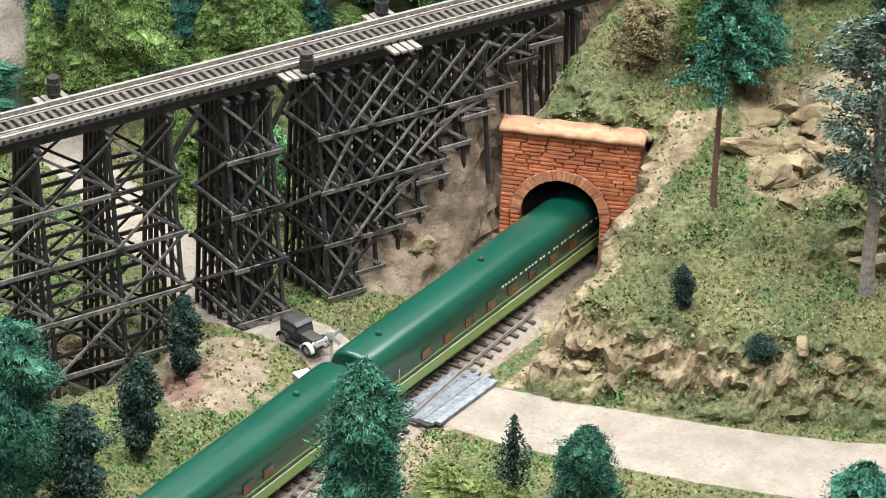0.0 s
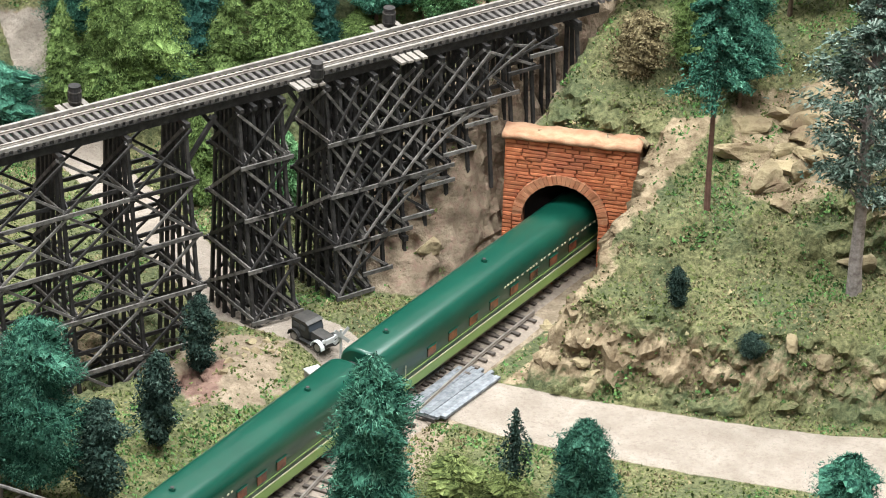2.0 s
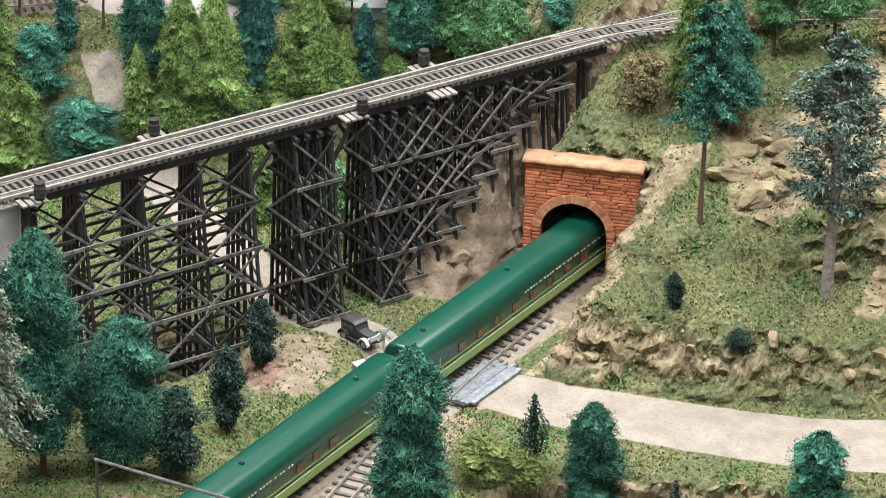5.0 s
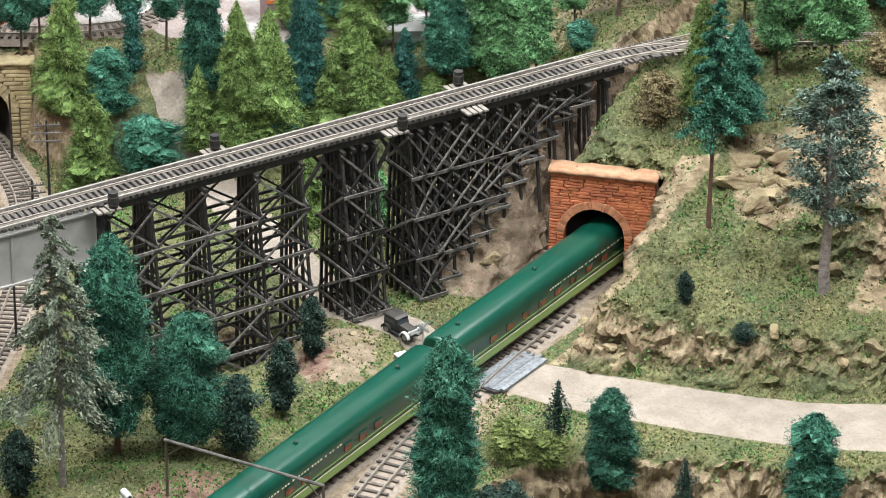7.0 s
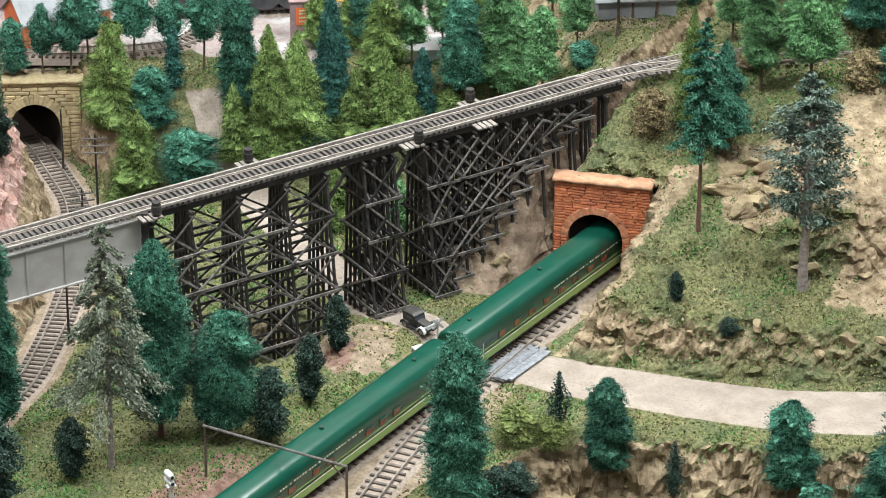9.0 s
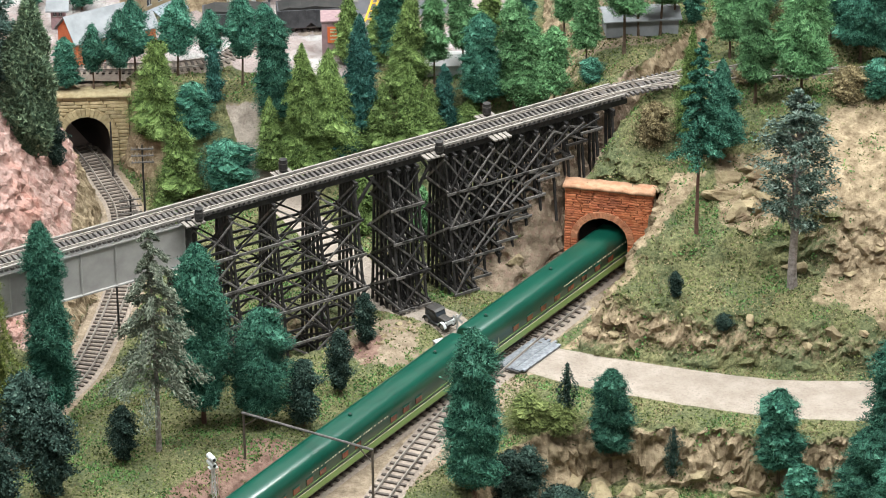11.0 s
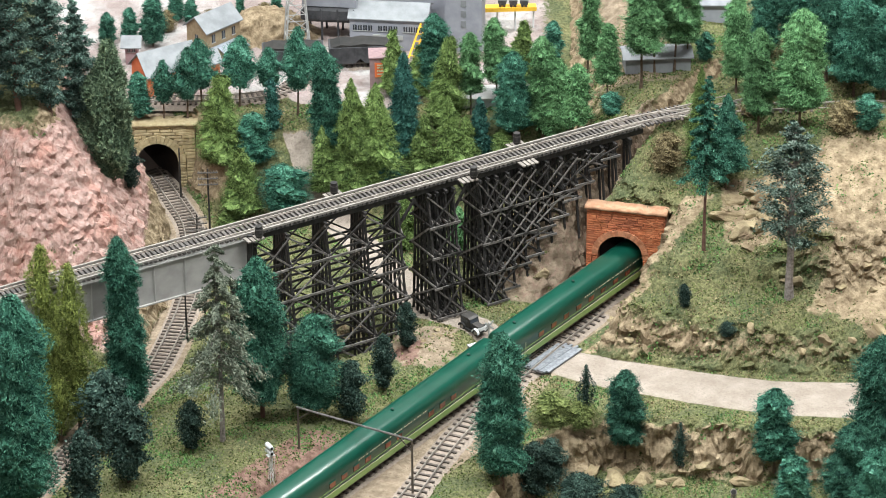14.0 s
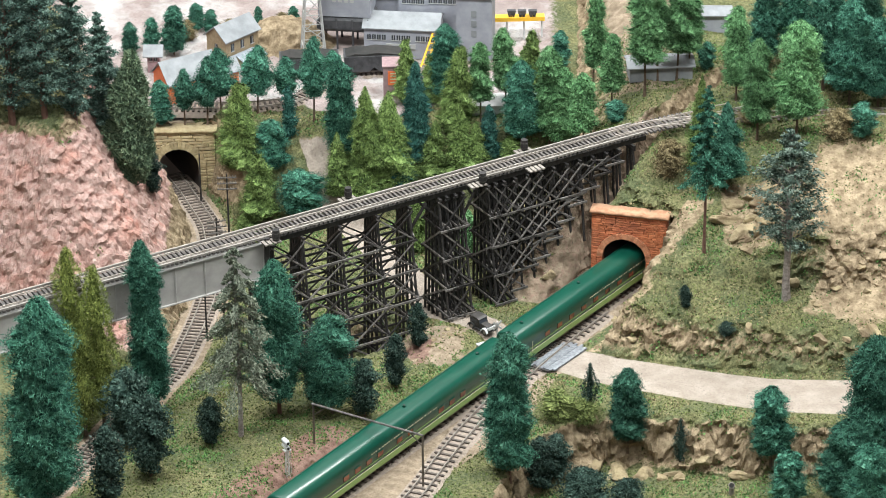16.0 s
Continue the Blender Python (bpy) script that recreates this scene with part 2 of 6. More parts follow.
LIMELEAF = foliage("yellow_green_flock", (0.045, 0.062, 0.014), (0.235, 0.28, 0.075), (0.40, 0.45, 0.14))
TURF = foliage("turf_clumps", (0.024, 0.035, 0.010), (0.138, 0.166, 0.056), (0.27, 0.30, 0.12))
TURF_GREEN = foliage("green_turf_clumps", (0.018, 0.048, 0.014), (0.105, 0.205, 0.065), (0.20, 0.32, 0.12))
TURF_DRY = foliage("dry_turf_clumps", (0.075, 0.060, 0.030), (0.27, 0.225, 0.125), (0.42, 0.36, 0.22))


# ---- mesh helpers ----
class Shape:
    """Collects vertices and faces of one mesh."""

    def __init__(self):
        self.v, self.f = [], []

    def add(self, verts, faces):
        k = len(self.v)
        self.v.extend(tuple(p) for p in verts)
        self.f.extend(tuple(i + k for i in q) for q in faces)
        return self

    def box(self, x0, x1, y0, y1, z0, z1, m=None, chamfer=0.0):
        c = chamfer
        if c:
            pts = []
            for z, s in ((z0, c), (z0 + c, 0), (z1 - c, 0), (z1, c)):
                pts += [(x0 + s, y0 + s, z), (x1 - s, y0 + s, z), (x1 - s, y1 - s, z), (x0 + s, y1 - s, z)]
            faces = [(3, 2, 1, 0), (12, 13, 14, 15)]
            for r in range(3):
                for i in range(4):
                    a, b = r * 4 + i, r * 4 + (i + 1) % 4
                    faces.append((a, b, b + 4, a + 4))
        else:
            pts = [(x, y, z) for z in (z0, z1) for x, y in ((x0, y0), (x1, y0), (x1, y1), (x0, y1))]
            faces = [(3, 2, 1, 0), (4, 5, 6, 7), (0, 1, 5, 4), (1, 2, 6, 5), (2, 3, 7, 6), (3, 0, 4, 7)]
        if m is not None:
            pts = [m @ Vector(p) for p in pts]
        return self.add(pts, faces)

    def rod(self, p, q, r0, r1=None, sides=6):
        """A tapered rod from p to q."""
        p, q = Vector(p), Vector(q)
        r1 = r0 if r1 is None else r1
        turn = (q - p).to_track_quat("Z", "Y").to_matrix()
        ring = [(math.cos(2 * math.pi * i / sides), math.sin(2 * math.pi * i / sides)) for i in range(sides)]
        pts = [p + turn @ Vector((c * r0, s * r0, 0)) for c, s in ring] + [q + turn @ Vector((c * r1, s * r1, 0)) for c, s in ring]
        faces = [(i, (i + 1) % sides, sides + (i + 1) % sides, sides + i) for i in range(sides)]
        faces += [tuple(range(sides))[::-1], tuple(range(sides, 2 * sides))]
        return self.add(pts, faces)

    def prism(self, outline, y0, y1, m=None):
        """An outline in x and z drawn out along y."""
        k = len(outline)
        pts = [(x, y0, z) for x, z in outline] + [(x, y1, z) for x, z in outline]
        faces = [tuple(range(k)), tuple(range(2 * k - 1, k - 1, -1))] + [((i + 1) % k, i, k + i, k + (i + 1) % k) for i in range(k)]
        if m is not None:
            pts = [m @ Vector(p) for p in pts]
        return self.add(pts, faces)

    def mesh(self, name, material, smooth=False):
        me = bpy.data.meshes.new(name)
        me.from_pydata(self.v, [], self.f)
        me.materials.append(material)
        if smooth:
            me.polygons.foreach_set("use_smooth", [True] * len(me.polygons))
        me.update()
        return me


def part(name, shape, material, parent, label="", smooth=False):
    """Links a shape, or a mesh that is there already, as one mesh object under a thing or a part."""
    me = shape if isinstance(shape, bpy.types.Mesh) else shape.mesh(name, material, smooth)
    ob = new(name, me)
    ob.parent = parent
    return tagged(ob, label)


def thing(name, label, category, group="", kind="", at=None):
    ob = new(name)
    ob.empty_display_size = 0.01
    if at is not None:
        ob.matrix_world = at
    return tagged(ob, label, category, group, kind)


def solo(name, shape, material, label, category, group="", kind="", smooth=False):
    ob = new(name, shape.mesh(name, material, smooth))
    return tagged(ob, label, category, group, kind)


UNIT = {}


def stick(name, p, q, w, h, material, parent, label=""):
    """A squared timber from p to q, w wide and h high; all of one material share a mesh."""
    key = material.name
    if key not in UNIT:
        UNIT[key] = Shape().box(-0.5, 0.5, -0.5, 0.5, 0, 1).mesh("timber_" + key, material)
    p, q = Vector(p), Vector(q)
    d = q - p
    turn = d.to_track_quat("Z", "Y").to_matrix()
    side = turn.col[0]
    if abs(d.normalized().z) < 0.95:
        zz = d.normalized()
        xx = zz.cross(Vector((0, 0, 1))).normalized()
        turn = Matrix((xx, zz.cross(xx), zz)).transposed()
    ob = part(name, UNIT[key], material, parent, label)
    ob.matrix_basis = Matrix.Translation(p) @ turn.to_4x4() @ Matrix.Diagonal((w, h, d.length, 1))
    return ob


# ---- the lie of the land ----
def ramp(a, b, v):
    """Smooth step from 0 at a to 1 at b."""
    k = np.clip((np.asarray(v, float) - a) / (b - a), 0.0, 1.0)
    return k * k * (3 - 2 * k)


def wobble(x, y, size, seed=0.0):
    """Cheap smooth noise in -1..1 over the plan."""
    u, v = x / size + seed * 1.7, y / size - seed * 2.3
    return (np.sin(u * 1.3 + 1.7 * np.sin(v * 0.9 + seed)) + np.sin(v * 1.7 + 1.3 * np.sin(u * 1.1 + 2 * seed)) + np.sin(u * 2.9 - v * 2.3 + seed)
            + 0.5 * np.sin(u * 5.3 + 2.1 * np.sin(v * 3.7)) + 0.5 * np.sin(v * 6.1 + 1.9 * np.sin(u * 4.3))) / 3.6


def beside_main(x, y):
    """Distance to the right of the main track's centre line."""
    return (x + 0.027) * 0.8096 - (y + 0.201) * 0.587


def corridor(x, y):
    """Distance from the main line where it runs in the open; far off once it is inside the hill."""
    return np.abs(beside_main(x, y)) + 10.0 * (y + 0.246 * (x - 0.118) > 0.1065)


def branch_x(y):
    """The branch line's centre, which runs to the stone tunnel."""
    return np.interp(y, [-0.9, -0.447, -0.33, -0.21, -0.136, 0.026, 0.14, 0.248, 0.32, 0.388, 0.6], [-0.78, -0.561, -0.511, -0.461, -0.432, -0.408, -0.408, -0.420, -0.445, -0.473, -0.58])


def trestle_y(x):
    return 0.066 + 0.622 * x


def trestle_foot(x):
    """Ground level below the trestle's middle line."""
    return np.interp(x, [-0.7, -0.36, -0.30, -0.20, -0.11, -0.06, -0.03, 0.0, 0.04, 0.087, 0.13, 0.174, 0.2], [-0.01, -0.03, -0.042, -0.046, -0.040, -0.014, 0.0, 0.024, 0.066, 0.122, 0.162, 0.186, 0.192])


def ground(x, y, fine=True):
    x, y = np.asarray(x, float), np.asarray(y, float)
    side = beside_main(x, y)
    b = x - branch_x(y)
    h = 0.0 * x
    # hollow below the west half of the trestle
    h = h - 0.046 * ramp(0.085, 0.03, np.hypot((x + 0.215) / 1.55, y + 0.075 - 0.55 * (x + 0.215))) * ramp(-0.035, -0.07, side)
    # lawn between the two lines, in front of the trestle
    lawn = ramp(0.03, 0.09, b) * ramp(-0.035, -0.10, side) * ramp(0.02, -0.10, y - trestle_y(x))
    h = h + 0.014 * lawn
    # yard and town at the back
    yard = ramp(0.27, 0.385, y - 0.10 * np.clip(x + 0.2, 0, 1)) * ramp(0.42, 0.10, x)
    yard = np.maximum(yard * ramp(0.03, 0.075, np.abs(b)), ramp(0.389, 0.394, y) * ramp(0.6, 0.2, x))
    h = h + 0.105 * yard
    h = np.where((np.abs(b) < 0.060) & (y > 0.389) & (y < 0.43), np.minimum(h, 0.0975), h)
    # earth mound behind the brick house
    h = h + 0.040 * ramp(1.0, 0.2, np.hypot((x + 0.335) / 0.085, (y - 0.665) / 0.055))
    # bank left of the brick tunnel, below the trestle's east end
    tf = trestle_foot(x - 0.3 * np.clip(trestle_y(x) - y, 0, 0.2))
    bank = np.clip(tf, 0, None) * ramp(-0.030, -0.085, side) * ramp(-0.09, -0.005, y - trestle_y(x))
    back = ramp(0.34, 0.10, y - trestle_y(x))
    bank = bank * np.where(y > trestle_y(x) + 0.04, np.maximum(back, ramp(0.0, 0.16, x)), 1.0)
    # hill on the right, over the brick tunnel
    foot_y = np.interp(x, [0.10, 0.16, 0.27, 0.44, 0.7, 1.2], [-0.085, -0.110, -0.143, -0.163, -0.19, -0.20])
    prof = np.interp(y, [-0.20, -0.16, -0.10, -0.045, 0.0, 0.06, 0.12, 0.17, 0.22, 0.4, 0.8, 1.6], [0.02, 0.035, 0.055, 0.066, 0.098, 0.118, 0.138, 0.172, 0.196, 0.215, 0.25, 0.30])
    prof = prof + 0.045 * ramp(0.33, 0.44, x) * ramp(-0.08, 0.06, y) * ramp(0.24, 0.12, y)
    over = np.abs(side) + 0.6 * np.clip(x - 0.235, 0, 1)
    prof = np.where(over < 0.12, np.minimum(prof, 0.1150 + 0.9 * np.clip(y + 0.246 * (x - 0.118) - 0.1105, 0, 1) + 3.0 * np.clip(over - 0.06, 0, 1)), prof)
    inside = np.minimum(y - foot_y, 3.0)
    east = ramp(-0.008, 0.048, inside) * np.maximum(ramp(0.0, 0.020, side - np.interp(y, [-0.12, -0.03, 0.035, 0.06, 0.1], [0.060, 0.058, 0.050, 0.038, 0.028])), ramp(0.1025, 0.1057, y + 0.246 * (x - 0.118)) * ramp(-0.10, -0.03, side))
    hill = prof * east
    rise = np.maximum(bank, hill)
    h = np.where(rise > 0.0005, np.maximum(h, rise), h)
    # low ground before the road, below a rock face
    brow = np.interp(x, [-0.02, 0.03, 0.08, 0.13, 0.20, 0.33, 0.45, 0.7, 1.2], [-0.50, -0.33, -0.275, -0.245, -0.245, -0.272, -0.275, -0.29, -0.29]) + 0.008 * wobble(x, y, 0.03, 3)
    h = h - 0.065 * ramp(0.0, -0.045, y - brow) * ramp(0.045, 0.075, x - (-0.0285 + 0.42 * (y + 0.28)))
    # washed-out gully between the towers
    h = h - 0.014 * ramp(1.0, 0.35, np.hypot((x + 0.118 - 0.35 * (y + 0.10)) / 0.020, (y + 0.105) / 0.05))
    # bank of red earth left of the main line
    h = h + 0.010 * ramp(-0.04, -0.07, side) * ramp(-0.28, -0.36, y) * ramp(0.03, 0.09, b)
    # pink rock hill on the left
    rock = np.clip((-0.032 - b) / 0.15, 0, 1) ** 0.85 * ramp(-0.16, 0.05, y + 0.25 * (x + 0.6)) * ramp(0.60, 0.42, y)
    h = np.where(rock > 0, np.maximum(h, 0.30 * rock ** 0.9), h)
    if fine:
        steep = ramp(0.01, 0.06, h) + 0.35
        calm = ramp(0.024, 0.04, corridor(x, y)) * ramp(0.022, 0.036, np.abs(b) + (y > 0.4))
        h = h + calm * steep * (0.0028 * wobble(x, y, 0.022, 1) + 0.0013 * wobble(x, y, 0.008, 2))
    return h

# ---- room ----
def room():
    wall = Shape().box(-4.0, 4.0, 2.2, 2.3, -0.9, 2.85)
    solo("wall_north", wall, WALLPAPER, "pale pinkish painted room wall behind the layout", "wall", kind="structure")
    solo("wall_south", Shape().box(-4.0, 4.0, -5.6, -5.5, -0.9, 2.85), WALLPAPER, "pale painted room wall", "wall", kind="structure")
    solo("wall_west", Shape().box(-4.1, -4.0, -5.6, 2.3, -0.9, 2.85), WALLPAPER, "pale painted room wall", "wall", kind="structure")
    solo("wall_east", Shape().box(4.0, 4.1, -5.6, 2.3, -0.9, 2.85), WALLPAPER, "pale painted room wall", "wall", kind="structure")
    solo("floor", Shape().box(-4.0, 4.0, -5.5, 2.2, -1.0, -0.9), FLOORING, "grey room floor", "floor", kind="structure")
    solo("ceiling", Shape().box(-4.0, 4.0, -5.5, 2.2, 2.85, 2.95), CEILING, "plain light grey ceiling", "ceiling", kind="structure")
    for x, y, _ in LAMPS:
        lamp = thing("ceiling_light", "long white ceiling lamp with a glowing diffuser", "ceiling light", "ceiling lights", at=pose(x, y, 2.85))
        part("frame", Shape().box(-0.68, 0.68, -0.2, 0.2, -0.06, 0.0), SILVER, lamp)
        part("diffuser", Shape().box(-0.65, 0.65, -0.175, 0.175, -0.068, -0.061), LIT, lamp, "glowing white diffuser")


room()


# ---- scenery ----
def road_mask(x, y):
    """1 on the sand road, falling off at its edges."""
    right = np.interp(x, [0.0, 0.06, 0.11, 0.165, 0.27, 0.36, 0.44, 0.6, 1.2], [-0.095, -0.10, -0.13, -0.153, -0.186, -0.208, -0.212, -0.215, -0.2])
    half = np.interp(x, [0.0, 0.06, 0.11, 0.165, 0.27, 0.44, 1.2], [0.028, 0.036, 0.038, 0.038, 0.040, 0.043, 0.05])
    m = ramp(1.12, 0.9, np.abs(y - right) / half) * ramp(0.045, 0.055, x)
    cx = np.interp(y, [-0.10, -0.06, -0.02, 0.03, 0.09, 0.16, 0.26, 0.36, 0.43, 0.50, 0.6], [0.04, 0.0, -0.05, -0.09, -0.122, -0.157, -0.213, -0.27, -0.30, -0.295, -0.28])
    m2 = ramp(1.15, 0.9, np.abs(x - cx) / np.interp(y, [-0.1, 0.0, 0.2, 0.5], [0.040, 0.030, 0.026, 0.028])) * ramp(-0.125, -0.115, y) * ramp(0.375, 0.35, y)
    return np.maximum(m, m2)


def sheet(name, xs, ys, fine, cut=None):
    gx, gy = np.meshgrid(xs, ys)
    z = ground(gx, gy, fine)
    side, b = beside_main(gx, gy), gx - branch_x(gy)
    eps = 0.004
    sx = (ground(gx + eps, gy, False) - ground(gx - eps, gy, False)) / (2 * eps)
    sy = (ground(gx, gy + eps, False) - ground(gx, gy - eps, False)) / (2 * eps)
    steep = np.hypot(sx, sy)
    # rock strata: push steep faces in and out
    rocky = ramp(0.7, 1.5, steep)
    z = z + rocky * 0.006 * wobble(gx, gy, 0.016, 7) + rocky * 0.003 * wobble(gx, gy, 0.006, 9)
    shift_x = shift_y = 0.0 * z
    if fine:
        hard = np.clip(ramp(0.5, 1.0, steep) + ramp(-0.05, -0.09, b) * ramp(0.02, 0.05, z), 0, 1) * ramp(0.034, 0.05, corridor(gx, gy)) * (1 - road_mask(gx, gy))
        run = np.maximum(steep, 0.3)
        ox, oy = -sx / run * ramp(0.3, 0.8, steep), -sy / run * ramp(0.3, 0.8, steep)
        push, lift = np.zeros(z.size), np.zeros(z.size)
        for i in np.nonzero(hard.ravel() > 0.05)[0]:
            q = Vector((gx.flat[i] * 30, gy.flat[i] * 30, z.flat[i] * 55))
            crag = (noise.ridged_multi_fractal(q, 0.8, 2.2, 5, 1.0, 2.0) - 1.15) * (0.22 if gx.flat[i] < -0.4 else 0.35 if side.flat[i] < -0.03 and gy.flat[i] > -0.1 else 0.8)
            lump = noise.noise(q * 2.1)
            push[i] = hard.flat[i] * (0.0125 * crag + 0.0060 * lump + 0.0022 * noise.noise(q * 4.6))
            lift[i] = hard.flat[i] * (0.0030 * crag + 0.0022 * noise.noise(q * 4.4))
            if gx.flat[i] < 0.10:
                # clods of rough plaster
                clod = abs(noise.noise(q * 2.6)) + 0.6 * abs(noise.noise(q * 4.8 + Vector((5, 3, 1))))
                lift[i] += 0.0036 * hard.flat[i] * clod
                push[i] += 0.0040 * hard.flat[i] * clod
        z = z + lift.reshape(z.shape)
        shift_x, shift_y = ox * push.reshape(z.shape), oy * push.reshape(z.shape)
    road = road_mask(gx, gy)
    flat_road = np.where(gx > 0.05, 0.0015, z)
    z = z * (1 - road) + road * np.minimum(flat_road, np.maximum(z, 0.0015))
    yard = ramp(0.8, 1.05, np.hypot((gx + 0.335) / 0.085, (gy - 0.665) / 0.055)) * ramp(0.415, 0.445, gy - 0.03 * wobble(gx, gy, 0.05, 8)) * ramp(0.12, 0.02, gx)
    pinkness = ramp(-0.045, -0.07, b) * ramp(-0.13, -0.08, gy + 0.25 * (gx + 0.6)) * ramp(0.62, 0.5, gy)
    pinkness = pinkness * np.where((z > 0.271 + 0.008 * wobble(gx, gy, 0.02, 3)) | (b > -0.045), 0.0, 1.0)
    tan = np.maximum(0.50 * ramp(0.65, 1.2, steep) + 0.40 * ramp(1.2, 1.8, steep), ramp(0.44, 0.47, gx) * ramp(-0.06, 0.0, gy) * ramp(0.17, 0.14, gy) * ramp(0.6, 0.4, gx + 0 * gy - 0.3))
    tan = np.maximum(tan, 0.9 * ramp(0.285, 0.315, gx) * ramp(-0.01, 0.03, gy) * ramp(0.14, 0.11, gy))
    tan = np.maximum(tan, 0.9 * ramp(0.39, 0.45, gx + 0.025 * wobble(gx, gy, 0.03, 5)) * ramp(-0.14, -0.08, gy + 0.02 * wobble(gx, gy, 0.025, 6)) * ramp(0.17, 0.12, gy + 0.02 * wobble(gx, gy, 0.03, 12)))
    tan = np.maximum(tan, ramp(1.05, 0.8, np.hypot((gx + 0.335) / 0.085, (gy - 0.665) / 0.055)))
    tan = tan * (1 - 0.75 * ramp(-0.38, -0.34, gx) * ramp(0.10, 0.05, gx) * ramp(0.24, 0.27, gy) * ramp(0.42, 0.39, gy))
    face = ramp(0.13, 0.17, gx) * ramp(-0.20, -0.19, gy) * ramp(-0.05, -0.08, gy)
    tan = tan * (1 - 0.15 * face)
    slope_bank = ramp(-0.03, -0.05, side) * ramp(-0.04, 0.0, gx) * ramp(0.24, 0.2, gx) * ramp(0.10, 0.06, gy - trestle_y(gx))
    tan = tan * (1 - 0.85 * slope_bank)
    lip = ramp(0.046, 0.054, side) * ramp(0.094, 0.076, side + 0.008 * wobble(gx, gy, 0.015, 2)) * ramp(-0.11, -0.08, gy) * ramp(0.105, 0.095, gy)
    tan = np.maximum(tan, 0.85 * lip)
    red = 0.45 * slope_bank * ramp(0.4, 0.9, steep) + ramp(-0.045, -0.055, side) * ramp(-0.105, -0.08, side) * ramp(-0.30, -0.33, gy) + 0.9 * ramp(0.032, 0.012, np.hypot((gx + 0.112) * 1.2, (gy + 0.105) * 0.55) - 0.008 * wobble(gx, gy, 0.014, 19))
    path = ramp(0.040, 0.028, corridor(gx, gy)) + ramp(0.036, 0.026, np.abs(b)) * ramp(0.45, 0.42, gy)
    path = np.clip(path + ramp(0.0, 0.02, side) * ramp(0.052, 0.04, side - 0.045 * ramp(-0.09, -0.3, gy)) * ramp(-0.08, -0.12, gy), 0, 1)
    turf = np.clip(1.0 - path - road - 0.8 * ramp(0.30, 0.22, gx) * ramp(0.30, 0.34, gy) * ramp(0.10, 0.18, gx), 0, 1)
    turf = turf * (1 - 0.9 * ramp(0.062, 0.034, np.hypot(gx + 0.098, (gy + 0.088) * 0.8) - 0.012 * wobble(gx, gy, 0.02, 13)))
    turf = turf * (1 - 0.75 * slope_bank * ramp(0.3, 0.8, steep))
    verts = np.stack([gx + shift_x, gy + shift_y, z], -1).reshape(-1, 3)
    k, r = len(xs), len(ys)
    i = np.arange(k * (r - 1)).reshape(r - 1, k)[:, :-1].ravel()
    if cut is not None:
        cx, cy = gx[:-1, :-1].ravel(), gy[:-1, :-1].ravel()
        i = i[~cut(cx, cy)]
    faces = np.stack([i, i + 1, i + 1 + k, i + k], -1)
    me = bpy.data.meshes.new(name)
    me.from_pydata(verts.tolist(), [], faces.tolist())
    for key, values in (("turf", turf), ("tan_rock", tan * (1 - path) * (1 - road)), ("red_earth", np.clip(red, 0, 1) * (1 - path)), ("pink_rock", pinkness), ("yard", yard), ("lane", road)):
        at = me.attributes.new(key, "FLOAT", "POINT")
        at.data.foreach_set("value", np.asarray(values, float).ravel())
    me.materials.append(LAND)
    soft = ((hard < 0.75) | ((gx < 0.10) & (gx > -0.40))) if fine else np.ones(z.shape, bool)
    me.polygons.foreach_set("use_smooth", soft.ravel()[i].tolist())
    return me


INNER = (-0.80, 0.70, -0.62, 0.86)


def portal_gap(x, y):
    """Where the scenery stands open behind the two portals."""
    a = (beside_main(x, y) > -0.050) & (beside_main(x, y) < 0.026) & (y + 0.246 * (x - 0.118) > 0.0955) & (y + 0.246 * (x - 0.118) < 0.1043) & (x > 0.12) & (x < 0.25)
    b = (np.abs(x - branch_x(y)) < 0.047) & (y > 0.376) & (y < 0.3925)
    return a | b


def scenery():
    me = sheet("ground", np.linspace(INNER[0], INNER[1], 501), np.linspace(INNER[2], INNER[3], 494), True, portal_gap)
    tagged(new("ground", me), "model railway scenery of turf, sand, tan and pink rock", "ground", kind="structure")
    outer = sheet("ground_border", np.linspace(-2.2, 2.2, 111), np.linspace(-0.9, 2.2, 79), False, lambda x, y: (x > INNER[0] - 0.03) & (x < INNER[1] - 0.01) & (y > INNER[2] - 0.03) & (y < INNER[3] - 0.01))
    outer.transform(Matrix.Translation((0, 0, -0.003)))
    tagged(new("ground_border", outer), "rough model scenery round the layout", "ground", kind="structure")
    solo("layout_fascia", Shape().box(-2.2, 2.2, -0.93, -0.9, -0.9, 0.0), FASCIA, "dark green board along the layout's front", "board", kind="structure")


scenery()


# ---- tracks ----
TIE_MESH = Shape().box(-0.0165, 0.0165, -0.0017, 0.0017, 0, 0.002, chamfer=0.0003).mesh("tie", TIE)
DECK_TIE = Shape().box(-0.0182, 0.0182, -0.0017, 0.0017, 0, 0.0032, chamfer=0.0003).mesh("deck_tie", DECK_WOOD)
GAUGE = 0.0172


